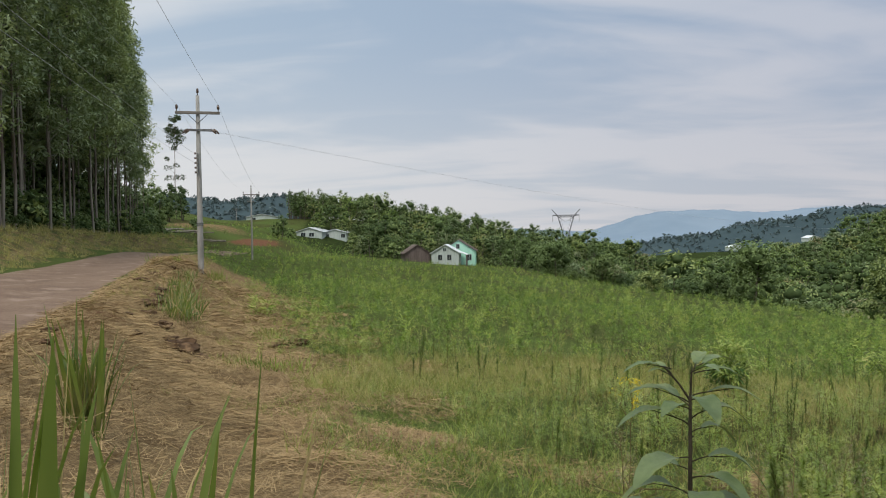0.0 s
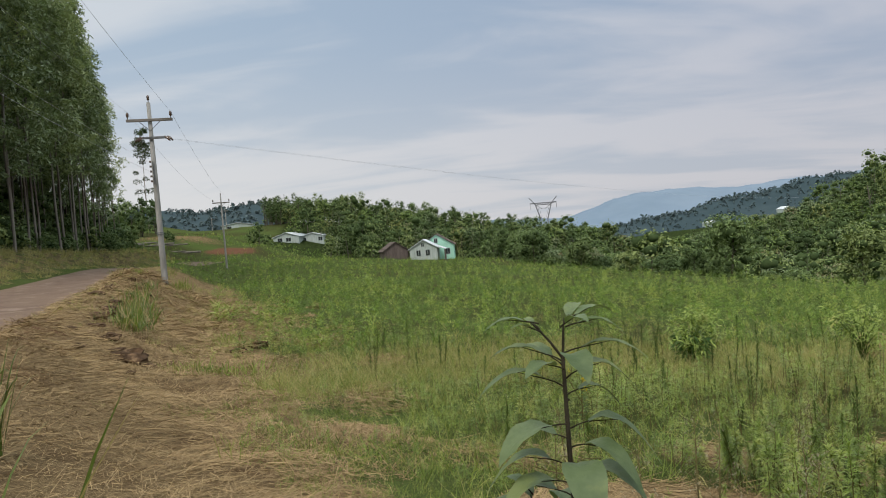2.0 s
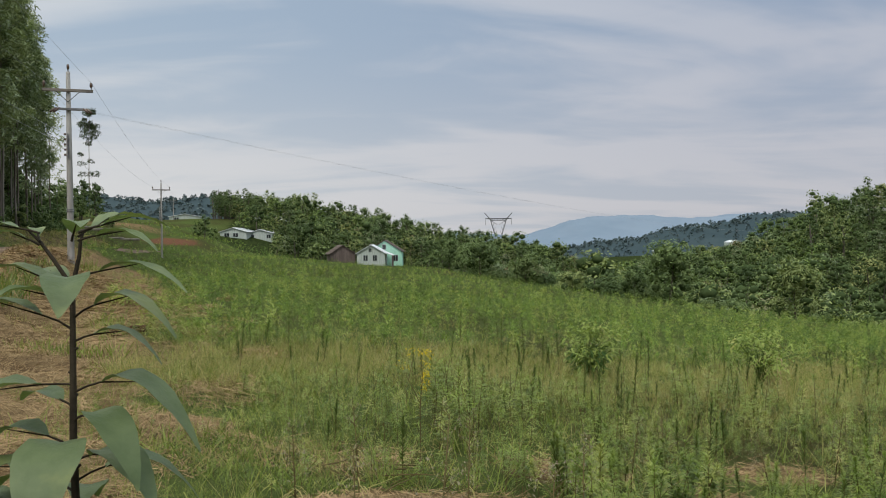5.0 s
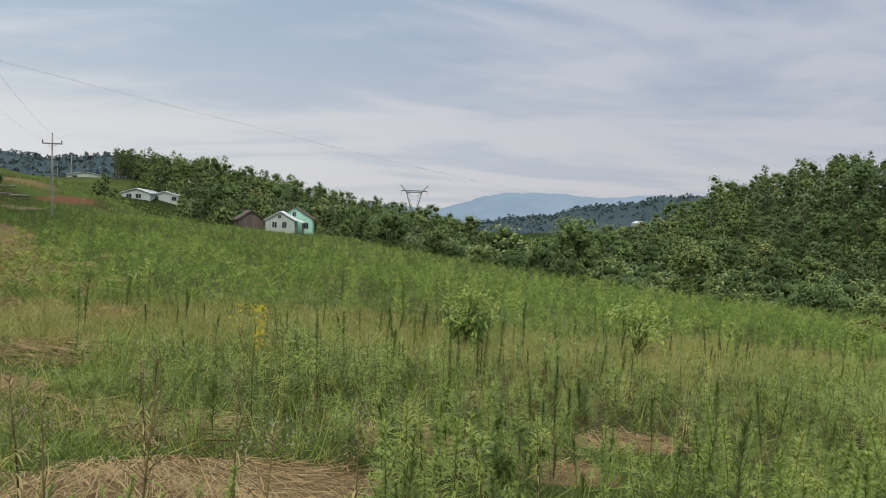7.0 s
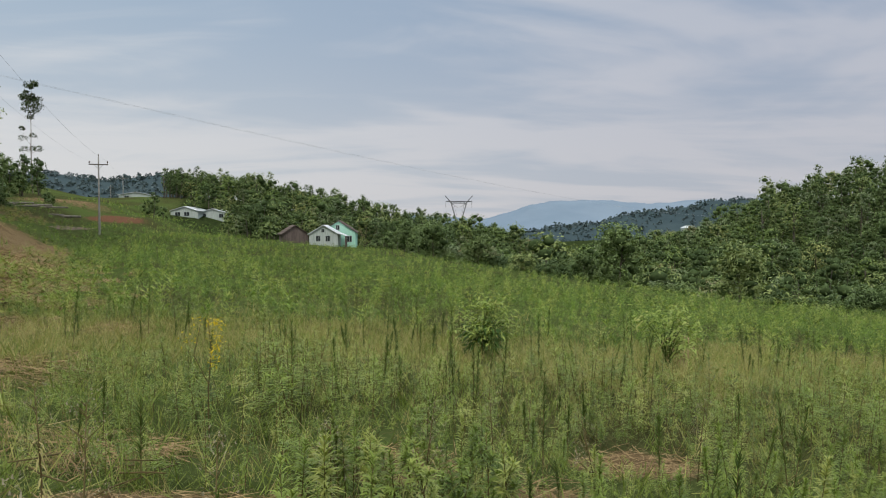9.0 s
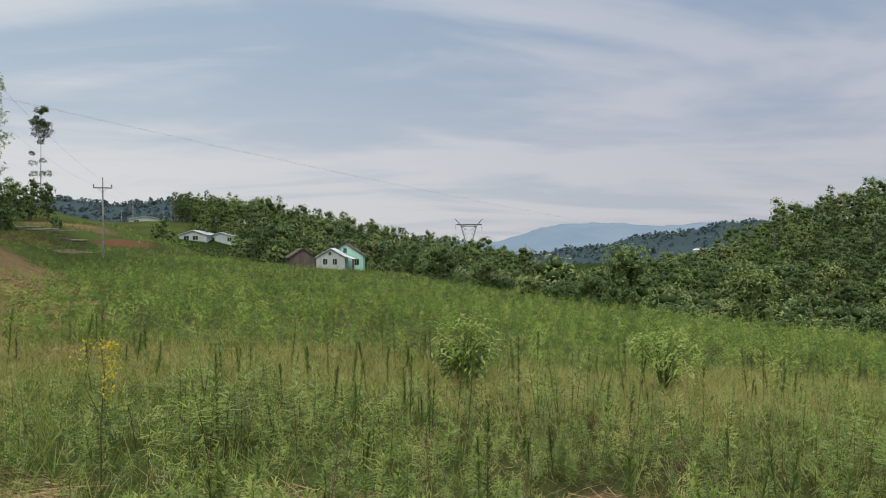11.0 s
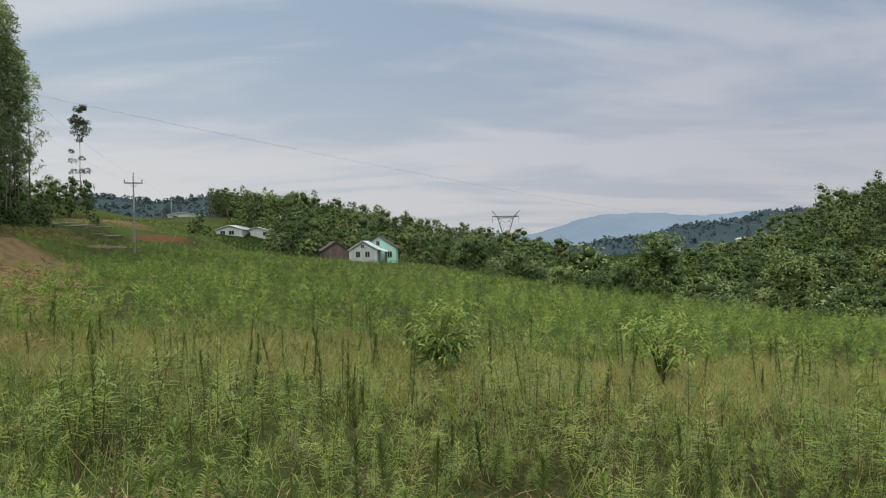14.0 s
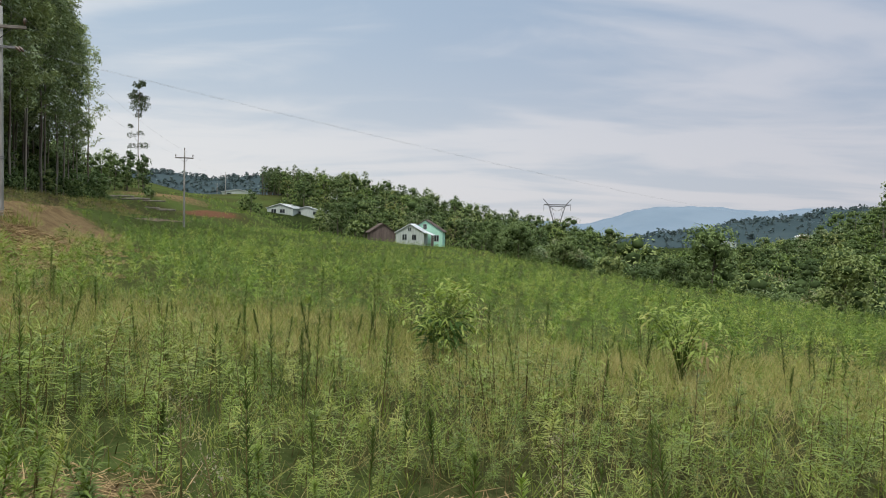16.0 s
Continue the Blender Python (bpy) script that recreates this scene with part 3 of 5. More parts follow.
ridge("backdrop_wooded_hill", np.linspace(-420, 20, 110), np.linspace(400, 700, 19), lambda x, y: -12 + (left_ridge_top(x) + 12) * np.exp(-((y - 520) / 80) ** 2), "hazehill", "distant wooded hill coloured blue-green for haze")


# ---- trees ----
def lobed_crown(rng, lobes, leaves, size, spread, flat=0.75):
    """A crown of leafy lobes: leaves on their outer shells, solid hearts inside that stand for inner shade."""
    outer, inner = Heap(), Heap()
    ico = bmesh.new()
    bmesh.ops.create_icosphere(ico, subdivisions=1, radius=1.0)
    IV = np.array([v.co[:] for v in ico.verts])
    IT = np.array([[v.index for v in f.verts] for f in ico.faces])
    ico.free()
    share = np.array([r * r for *_, r in lobes])
    for (cx, cy, cz, r), part_of in zip(lobes, share / share.sum()):
        each = max(4, int(leaves * part_of))
        d = rng.normal(size=(each, 3))
        d[:, 2] += 0.45
        d /= np.linalg.norm(d, axis=1, keepdims=True)
        lump = 1 + 0.16 * np.sin(d[:, 0] * 5 + cx * 3) * np.sin(d[:, 1] * 5 + cy * 3)
        p = np.array([cx, cy, cz]) + d * (r * lump * rng.uniform(0.62, 1.16, each) ** 0.8)[:, None] * [1, 1, flat]
        way = rng.normal(size=(each, 3))
        way -= d * (way * d).sum(1, keepdims=True) * 0.8
        way += d * 0.25
        V, Q = blades(p - way * size * 0.3, way, size * rng.uniform(0.6, 1.6, each), size * spread * rng.uniform(0.8, 1.5, each) * 1.5, 0.25, rng.normal(0, 0.5, each), 1)
        outer.put(V, Q)
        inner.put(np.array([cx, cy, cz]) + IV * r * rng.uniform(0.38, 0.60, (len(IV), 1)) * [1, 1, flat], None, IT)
    return outer.arrays(), inner.arrays()


def round_lobes(rng, width, low, high, count):
    out = []
    for i in range(count):
        u = (i + 0.5) / count
        z = low + (high - low) * u ** 0.75
        t = (z - low) / (high - low)
        wide = width * math.sqrt(max(0.06, 1 - (t * 1.25 - 0.35) ** 2))
        a, r = i * 2.4 + rng.normal(0, 0.5), wide * rng.uniform(0.3, 1.0) ** 0.5 * 0.66
        out.append((r * math.cos(a), r * math.sin(a), z + rng.normal(0, 0.06) * width, width * rng.choice([0.28, 0.35, 0.43, 0.52])))
    return out


def tree_model(rng, height, width, lobes, leaves, size, bare=0.35, limbs=7, sides=6):
    """Trunk with limbs, crown and its shaded heart, as three sets of arrays."""
    low = height * bare
    shape = round_lobes(rng, width, low + width * 0.25, height - width * 0.3, lobes)
    leaf, heart = lobed_crown(rng, shape, leaves, size, 0.55)
    wood = Heap()
    lean = rng.normal(0, 0.03 * height, 2)
    top = np.array([lean[0], lean[1], height * 0.72])
    line = np.array([[0, 0, -0.3], [lean[0] * 0.2, lean[1] * 0.3, height * 0.25], [lean[0] * 0.7, lean[1] * 0.6, height * 0.5], top])
    wood.put(*tube(line, [height * 0.022, height * 0.017, height * 0.012, height * 0.006], sides))
    for cx, cy, cz, r in shape[:: max(1, len(shape) // limbs)]:
        z0 = min(cz * 0.7, height * 0.62)
        a = np.array([lean[0] * z0 / height, lean[1] * z0 / height, z0])
        b = np.array([cx, cy, cz])
        wood.put(*tube([a, a * 0.5 + b * 0.5 + [0, 0, -0.05 * height], b], [height * 0.008, height * 0.006, height * 0.003], 3))
    return wood.arrays(), leaf, heart


def eucalyptus_model(rng, height, crown_from, wide, tufts, leaves, droop=1.0):
    """A tall straight trunk with hanging tufts of narrow leaves on short rising limbs."""
    wood, leaf = Heap(), Heap()
    zs = np.linspace(-0.4, height * 0.97, 8)
    sway = np.cumsum(rng.normal(0, 0.10, (8, 2)), 0)
    line = np.column_stack([sway, zs])
    wood.put(*tube(line, np.linspace(0.125, 0.025, 8), 6))
    for i in range(tufts):
        u = rng.uniform(0, 1) ** 0.85
        z = crown_from + (height - crown_from) * u
        r = wide * (0.35 + 0.75 * math.sin(min(1, (1 - u) * 1.15 + 0.12) * math.pi * 0.62)) * math.sqrt(rng.uniform(0.08, 1))
        a = rng.uniform(0, 6.28)
        mid = np.array([np.interp(z, zs, line[:, 0]), np.interp(z, zs, line[:, 1]), z])
        c = mid + [r * math.cos(a), r * math.sin(a), 0.3 * r]
        if i % 4 == 0:
            wood.put(*tube([mid - [0, 0, 0.5 * r], c], [0.035, 0.012], 3))
        k = leaves
        d = rng.normal(size=(k, 3))
        d /= np.linalg.norm(d, axis=1, keepdims=True)
        big = rng.uniform(0.55, 1.25)
        p = c + d * (big * rng.uniform(0.25, 1.0, k) ** 0.5)[:, None] * [0.85, 0.85, 0.62]
        way = rng.normal(0, 0.8, (k, 3)) * [1, 1, 0.6] + np.array([0, 0, -0.35 * droop])
        leaf.put(*blades(p, way, rng.uniform(0.26, 0.55, k), rng.uniform(0.12, 0.24, k), 0.1, rng.normal(0, 0.8, k), 1))
    return wood.arrays(), leaf.arrays()


rng = np.random.default_rng(5)


def eucalyptus(model, at, scale, label, group, leaf="euca"):
    t = thing("eucalyptus_tree", label, "tree", at, 0, group)
    t.scale = (scale, scale, scale)
    obj("trunk", mesh_of("trunk", *model[0]), "trunk", t)
    obj("crown", mesh_of("crown", *model[1]), leaf, t)
    return t


def build_eucalyptus_stand():
    models = [eucalyptus_model(rng, 27.5 + rng.uniform(-2, 2), 7.6 + rng.uniform(-3, 3), 2.2, 108, 40) for _ in range(5)]
    first = []
    for m in models:
        first.append(eucalyptus(m, (0, 0, 0), 1.0, "tall slender eucalyptus with pale trunk in a dense stand", "eucalyptus stand beside the road"))
    count = 0
    for row in range(5):
        for y in np.arange(36 + row * 6, 104, 2.5):
            yy = y + rng.normal(0, 0.5)
            x = float(road_x(yy)) - 9.5 - row * 4.2 + rng.normal(0, 0.5) - 0.12 * max(0, yy - 85)
            src = first[rng.integers(0, 5)]
            k = rng.uniform(0.88, 1.08) * (1 - 0.16 * smooth(80, 104, yy))
            m = pose(*spot(x, yy), 0, 0, rng.uniform(0, 360))
            if count < 5:
                first[count].matrix_basis = m @ Matrix.Diagonal((k, k, k, 1))
            else:
                c = copy_thing(src, m)
                c.matrix_basis = m @ Matrix.Diagonal((k, k, k, 1))
            count += 1
    lone = eucalyptus_model(rng, 21.5, 8.0, 1.9, 34, 70, 0.6)
    eucalyptus(lone, spot(-59.5, 160), 1.0, "lone slender eucalyptus with sparse crown and bare trunk", "", "euca2")
    eucalyptus(eucalyptus_model(rng, 21, 5, 1.9, 90, 13), spot(-46.5, 112), 1.0, "young eucalyptus with leaning branches at the end of the stand", "")


build_eucalyptus_stand()


def broadleaf(model, label, pale=False):
    t = thing("broadleaf_tree", label, "tree", (0, 0, 0), 0, "trees along the lower edge of the field")
    obj("trunk", mesh_of("trunk", *model[0]), "limb", t)
    crown = obj("crown", mesh_of("crown", *model[1]), "crown2" if pale else "crown", t)
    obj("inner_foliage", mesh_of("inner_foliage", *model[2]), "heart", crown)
    return t


def build_tree_belt():
    """The first trees below the field's edge, one by one."""
    kinds = []
    for i in range(6):
        h, w = rng.uniform(7.5, 10.5), rng.uniform(2.8, 4.2)
        kinds.append(broadleaf(tree_model(rng, h, w, 22, 2600, 0.30, 0.08), ("pale green broadleaf tree with rounded crown" if i == 2 else "dark green broadleaf tree with dense rounded crown") + " below the field", i == 2))
    spots = []
    for k in range(44):
        u = k / 43
        if u < 0.62:
            y = 150 - 84 * (u / 0.62)
            x = 12 + 26 * ((150 - y) / 86) ** 2.2 + 5
        else:
            x, y = 44 + (u - 0.62) / 0.38 * 75, 69.0
        spots.append((x + rng.normal(0, 1.6), y + 2 + rng.normal(0, 1.8)))
    for i, (x, y) in enumerate(spots):
        k = rng.uniform(0.5, 0.85)
        m = pose(*spot(x, y, -0.2), 0, 0, rng.uniform(0, 360))
        t = kinds[i] if i < 6 else copy_thing(kinds[rng.choice([0, 1, 2, 3, 4, 5, 0, 1, 3, 4, 5])], m)
        t.matrix_basis = m @ Matrix.Diagonal((k, k, k, 1))


build_tree_belt()


def build_woods():
    """Woods on the slopes behind, as one mass of crowns."""
    models = [tree_model(rng, rng.uniform(8, 12), rng.uniform(2.8, 4.6), 13, 470, 0.36, 0.10, 2, 3) for _ in range(10)]
    tall = [tree_model(rng, rng.uniform(14, 17), rng.uniform(1.8, 2.5), 18, 420, 0.36, 0.12, 3, 4) for _ in range(4)]
    lists = places, pale, bright = [], [], []
    high = []
    taken = collections.defaultdict(list)

    def grow(x0, x1, y0, y1, n, keep, k0=0.8, k1=1.25, room=4.4):
        for _ in range(n):
            x, y, k = rng.uniform(x0, x1), rng.uniform(y0, y1), rng.uniform(k0, k1)
            cell = (int(x // 8), int(y // 8))
            near = [q for i in (-1, 0, 1) for j in (-1, 0, 1) for q in taken[cell[0] + i, cell[1] + j]]
            if keep(x, y) and all(math.hypot(x - a, y - b) > room * (k + c) / 2 for a, b, c in near):
                taken[cell].append((x, y, k))
                lists[rng.choice(3, p=(0.72, 0.12, 0.16))].append((x, y, float(land(x, y)) - 0.4, k))

    def stand(x0, x1, y0, y1, n, k0, k1):
        for _ in range(n):
            x, y = rng.uniform(x0, x1), rng.uniform(y0, y1)
            high.append((x, y, float(land(x, y)) - 0.4, rng.uniform(k0, k1)))

    grow(12, 130, 72, 150, 500, lambda x, y: field_end(x, y) > 8, 0.65, 1.05)
    grow(60, 250, 80, 238, 1500, lambda x, y: field_end(x, y) > 10, 0.7, 1.2)
    grow(12, 130, 140, 230, 500, lambda x, y: field_end(x, y) > 9, 0.6, 0.95)
    grow(-50, 50, 158, 215, 700, lambda x, y: x > -0.222 * y + 3 and not (y < 203 and x < -23) and abs(x + 2) + abs(y - 141) > 24, 0.55, 0.9, 4.0)
    grow(-56, 48, 193, 238, 500, lambda x, y: x > -0.222 * y + 3, 0.45, 0.7, 4.0)
    grow(30, 230, 225, 440, 700, lambda x, y: 0.12 * y < x < 0.62 * y, 0.6, 1.0)
    grow(60, 230, 440, 480, 70, lambda x, y: 0.12 * y < x < 0.36 * y, 0.6, 0.9)
    stand(-46, 4, 205, 250, 110, 0.36, 0.56)
    stand(-6, 40, 200, 235, 70, 0.44, 0.62)
    stand(-47, -36, 205, 222, 30, 0.40, 0.55)
    stand(118, 230, 175, 235, 60, 0.55, 0.85)
    for x, y, k in ((-21.5, 232, 0.66), (-23.2, 233, 0.55), (14.5, 163, 0.62), (110, 188, 1.15), (113, 192, 1.35), (117, 186, 1.05)):
        high.append((x, y, float(land(x, y)) - 0.4, k))
    for name, rows, kinds, mat, label in (
        ("woods", places, models, "crown", "dense dark green mixed woods on the hillsides"),
        ("pale_woods", pale, models, "crown2", "paler grey-green trees scattered in the woods"),
        ("bright_woods", bright, models, "crown3", "fresh yellowish green trees scattered in the woods"),
        ("tall_woods", high, tall, "crown", "taller dark trees standing above the woods"),
    ):
        rows = np.array(rows)
        state = rng.integers(0, 1 << 30)
        top = None
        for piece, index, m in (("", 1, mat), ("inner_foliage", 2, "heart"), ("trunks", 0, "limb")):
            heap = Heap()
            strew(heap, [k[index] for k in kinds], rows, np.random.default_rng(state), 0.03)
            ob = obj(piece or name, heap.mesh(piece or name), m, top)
            if top is None:
                top = tagged(ob, label, "woods", kind="stuff")


build_woods()


def build_far_woods():
    """Crowns on the distant ridges."""
    models = []
    for _ in range(5):
        leaf, heart = lobed_crown(rng, round_lobes(rng, 4.5, 1.0, 8.0, 4), 20, 2.2, 1.0)
        V, Q, T = leaf
        hv, hq, ht = heart
        models.append((np.vstack([V, hv]), Q, ht + len(V)))
    rows = []
    for _ in range(1800):
        x = rng.uniform(60, 560)
        y = 775 - 170 * rng.uniform() ** 1.6
        rows.append((x, y, -30 + (float(far_ridge_top(x)) + 30) * math.exp(-((y - 760) / 110) ** 2) - 1, rng.uniform(0.22, 0.42) + 0.35 * rng.uniform() ** 6))
    for _ in range(850):
        x = rng.uniform(-300, -70)
        y = rng.uniform(430, 525)
        rows.append((x, y, -12 + (float(left_ridge_top(x)) + 12) * math.exp(-((y - 520) / 80) ** 2) - 1, rng.uniform(0.25, 0.48)))
    heap = Heap()
    strew(heap, models, np.array(rows), rng, 0.03)
    obj("distant_woods", heap.mesh("distant_woods"), "hazewood", label="crowns of distant woods coloured blue-green for haze", category="woods", kind="stuff")


build_far_woods()


# ---- poles and wires ----
def utility_pole(at, height, turn, label, arms=2, slim=1.0):
    t = thing("utility_pole", label, "utility pole", at, turn, "power line along the road")
    V, Q, T = tube([(0, 0, -0.4), (0, 0, height * 0.5), (0, 0, height)], [0.165 * slim, 0.135 * slim, 0.095 * slim], 10)
    obj("pole", mesh_of("pole", V, Q, T), "concrete", t)
    arm = part("crossarm", box((1.9, 0.10, 0.12), (0, -0.14, height - 0.78), 0.012), "timber", t)
    for x in (-0.88, 0.88):
        obj("insulator", mesh_of("insulator", *tube([(x, -0.14, height - 0.72), (x, -0.14, height - 0.64), (x, -0.14, height - 0.60), (x, -0.14, height - 0.50), (x, -0.14, height - 0.42)], [0.018, 0.02, 0.055, 0.06, 0.03], 8)), "porcelain", arm)
    obj("insulator", mesh_of("insulator", *tube([(0, 0, height), (0, 0, height + 0.10), (0, 0, height + 0.13), (0, 0, height + 0.26), (0, 0, height + 0.32)], [0.02, 0.02, 0.05, 0.055, 0.03], 8)), "porcelain", t)
    for x in (-0.45, 0.45):
        obj("brace", mesh_of("brace", *tube([(x, -0.14, height - 0.82), (0, -0.12, height - 1.25)], [0.014, 0.014], 4)), "iron", t)
    if arms > 1:
        low = part("side_arm", box((0.95, 0.09, 0.10), (0.15, -0.15, height - 1.55), 0.01), "iron", t)
        for x in (-0.42, -0.30, 0.56, 0.68):
            obj("insulator", mesh_of("insulator", *tube([(x, -0.15, height - 1.50), (x + 0.12 * (1 if x > 0 else -1), -0.22, height - 1.60), (x + 0.22 * (1 if x > 0 else -1), -0.28, height - 1.72)], [0.03, 0.055, 0.03], 8)), "porcelain", low)
        rack = part("spool_rack", box((0.04, 0.06, 1.0), (-0.02, -0.15, height - 3.05), 0.008), "iron", t)
        for i in range(5):
            obj("spool", mesh_of("spool", *tube([(-0.13, -0.15, height - 2.62 - i * 0.21), (-0.13, -0.15, height - 2.54 - i * 0.21)], [0.045, 0.045], 8)), "porcelain", rack)
        for z in (2.1, 2.18):
            V, Q, T = tube([(0, 0, z), (0, 0, z + 0.03)], [0.16, 0.16], 12)
            obj("band", mesh_of("band", V, Q, T), "iron", t)
    return t


P1, P2 = (-10.46, 32.64), (-22.8, 85.77)
P0, P3, P4 = (2.6, -24.0), (-60.5, 222.0), (-88.0, 300.0)
H1 = 7.85
utility_pole(spot(*P1), H1, 14, "tall grey concrete utility pole with wooden crossarm and insulators", 2, 0.85)
utility_pole(spot(*P2), 8.3, 14, "pale concrete utility pole with single crossarm in the field", 1, 0.75)
utility_pole(spot(*P0), 7.85, 14, "grey concrete utility pole beside the road")
utility_pole(spot(*P3), 6.8, 14, "distant pale utility pole with crossarm", 1, 0.8)
utility_pole(spot(*P4), 7.5, 14, "distant pale utility pole with crossarm", 1, 0.8)
utility_pole(spot(130, 215), 5.0, 60, "distant utility pole above the wooded slope", 1)


def wire(a, b, sag, label, r=0.0055):
    a, b = np.array(a, float), np.array(b, float)
    u = np.linspace(0, 1, 21)[:, None]
    p = a + (b - a) * u
    p[:, 2] -= (4 * sag * u * (1 - u))[:, 0]
    obj("power_cable", mesh_of("power_cable", *tube(p, [r] * 21, 4)), "wire", label=label, category="cable", group="overhead cables")


def arm_point(p, height, x, dz, turn=14.0):
    c, s = math.cos(radians(turn)), math.sin(radians(turn))
    return (p[0] + x * c + 0.14 * s, p[1] + x * s - 0.14 * c, float(land(*p)) + height + dz)


for x in (-0.88, 0.88):
    wire(arm_point(P0, H1, x, -0.42), arm_point(P1, H1, x, -0.42), 0.5, "thin grey overhead power cable between poles")
    wire(arm_point(P1, H1, x, -0.42), arm_point(P2, 8.3, x, -0.42), 0.6, "thin grey overhead power cable between poles")
    wire(arm_point(P2, 8.3, x, -0.42), arm_point(P3, 6.8, x, -0.42), 0.6, "thin grey overhead power cable between poles")
    wire(arm_point(P3, 6.8, x, -0.42), arm_point(P4, 7.5, x, -0.42), 0.5, "thin grey overhead power cable between poles")
for x, d in ((0.55, 0.0), (0.75, 0.7)):
    wire(arm_point(P1, H1, x, -1.6), (130 + d, 215, float(land(130, 215)) + 4.7), 3.4, "thin grey overhead cable spanning the field", 0.0032)
for i in range(2):
    wire(arm_point(P1, H1, -0.15, -2.6 - 0.4 * i), arm_point(P0, H1, -0.15, -2.6 - 0.4 * i), 0.45, "thin dark low-voltage cable between poles")


def lattice_tower(at, label):
    """A wide-headed transmission tower: two splayed bodies, a waist beam, horns."""
    t = thing("transmission_tower", label, "transmission tower", at, -4)

    def bar(name, a, b, r=0.22):
        obj(name, mesh_of(name, *tube([a, b], [r, r], 4)), "iron", t)

    for s in (-1, 1):
        for y in (-2.5, 2.5):
            bar("leg", (s * 3.0, y, -14), (s * 2.2, y * 0.6, 6))
            bar("fork", (s * 2.2, y * 0.6, 6), (s * 5.2, y * 0.4, 16))
        bar("horn", (s * 5.2, 0, 16), (s * 8.8, 0, 20.0), 0.25)
        bar("arm", (s * 5.2, 0, 16), (s * 8.3, 0, 16.4), 0.25)
        bar("stay", (s * 8.3, 0, 16.4), (s * 8.3, 0, 12.5), 0.10)
        bar("stay", (s * 5.0, 0, 15.4), (s * 0.6, 0, 12.4), 0.12)
        for k in range(4):
            bar("lattice_bar", (s * 3.0 * (1 - k * 0.06), -2, -14 + k * 5), (-s * 3.0 * (1 - k * 0.06), -2, -9 + k * 5), 0.15)
            bar("lattice_bar", (s * (2.2 + k * 0.75), 0.5, 6 + k * 2.5), (s * (1.2 + k * 0.75), 0.5, 8.5 + k * 2.5), 0.13)
    bar("beam", (-8.3, 0, 16.4), (8.3, 0, 16.4), 0.25)
    bar("beam", (-5.0, 0, 15.2), (5.0, 0, 15.2), 0.2)
    for k in range(10):
        bar("lattice_bar", (-5 + k, 0, 15.2 + 1.2 * (k % 2)), (-4 + k, 0, 15.2 + 1.2 * ((k + 1) % 2)), 0.13)


lattice_tower((69, 480, -1.0), "grey steel lattice transmission tower above the trees")
for x, y, z, h in ((-107, 480, 20, 15), (-95, 480, 12, 23)):
    m = thing("antenna_mast", "thin distant antenna mast on the wooded hill", "mast", (x, y, z), 0, "antenna masts")
    obj("mast", mesh_of("mast", *tube([(0, 0, -6), (0.4, 0, h)], [0.28, 0.16], 5)), "iron", m)
    for k in range(5):
        obj("strut", mesh_of("strut", *tube([(-0.6, 0, h * (0.4 + 0.12 * k)), (0.9, 0, h * (0.42 + 0.12 * k))], [0.08, 0.08], 4)), "iron", m)


# ---- houses ----
def gable_house(name, label, at, turn, wide, deep, eave, ridge_z, wall, roof, windows=(), porch=False, roof2=None, door=None):
    """A gabled house: board walls with real openings set in, two roof slopes, windows, porch posts."""
    h = thing(name, label, "house" if name != "shed" else "shed", at, turn, "farm buildings")
    part("wall", prism([(-wide / 2, -0.6), (wide / 2, -0.6), (wide / 2, eave), (0, ridge_z), (-wide / 2, eave)], deep), wall, h)
    rise = (ridge_z - eave) / (wide / 2)
    for s in (-1, 1):
        o = 0.35
        pts = [(0, ridge_z + 0.05), (s * (wide / 2 + o), eave - o * rise + 0.05), (s * (wide / 2 + o), eave - o * rise + 0.16), (0, ridge_z + 0.16)]
        slope = part("roof", prism(pts, deep + 0.7, -0.35), (roof2 or roof) if s > 0 else roof, h)
        for k in range(1, 4):
            x = s * (wide / 2 + o) * k / 4
            z = ridge_z + 0.16 - abs(x) * rise
            part("roof_seam", box((0.05, deep + 0.7, 0.04), (x, deep / 2, z + 0.02)), (roof2 or roof) if s > 0 else roof, slope)
    for x, z, w, t in windows:
        f = part("window", box((w + 0.16, 0.07, t + 0.16), (x, -0.02, z), 0.01), "whitewall", h, "pale painted window frame")
        part("pane", box((w, 0.05, t), (x, -0.045, z)), "glass", f)
        part("mullion", box((0.05, 0.03, t), (x, -0.08, z)), "whitewall", f)
    if porch:
        x1 = wide / 2 + 1.5
        part("porch_roof", prism([(wide / 2 + 0.2, eave + 0.05), (x1, eave - 0.45), (x1, eave - 0.35), (wide / 2 + 0.2, eave + 0.15)], deep * 0.8, 0.1), roof, h)
        for y in (0.25, 1.6, 3.2):
            part("porch_post", box((0.14, 0.14, eave + 0.15), (x1 - 0.12, y, (eave - 0.4) / 2 - 0.25)), "shedwall", h)
    if door:
        part("door", box((0.85, 0.06, 1.95), (door, -0.03, 0.95), 0.01), "shedwall", h, "dark wooden door")
    for x in (-wide / 2, wide / 2):
        part("corner_board", box((0.12, 0.12, eave + 0.4), (x, 0.0, (eave - 0.4) / 2)), wall, h)
    return h


gable_house("farmhouse", "small white wooden house with pale metal gable roof", spot(-1.55, 139.0), -4, 5.0, 6.5, 2.15, 3.6, "whitewall", "tin", [(-0.95, 1.3, 0.75, 1.0), (0.75, 1.3, 0.75, 1.0), (-0.1, 2.75, 0.5, 0.6)], True)
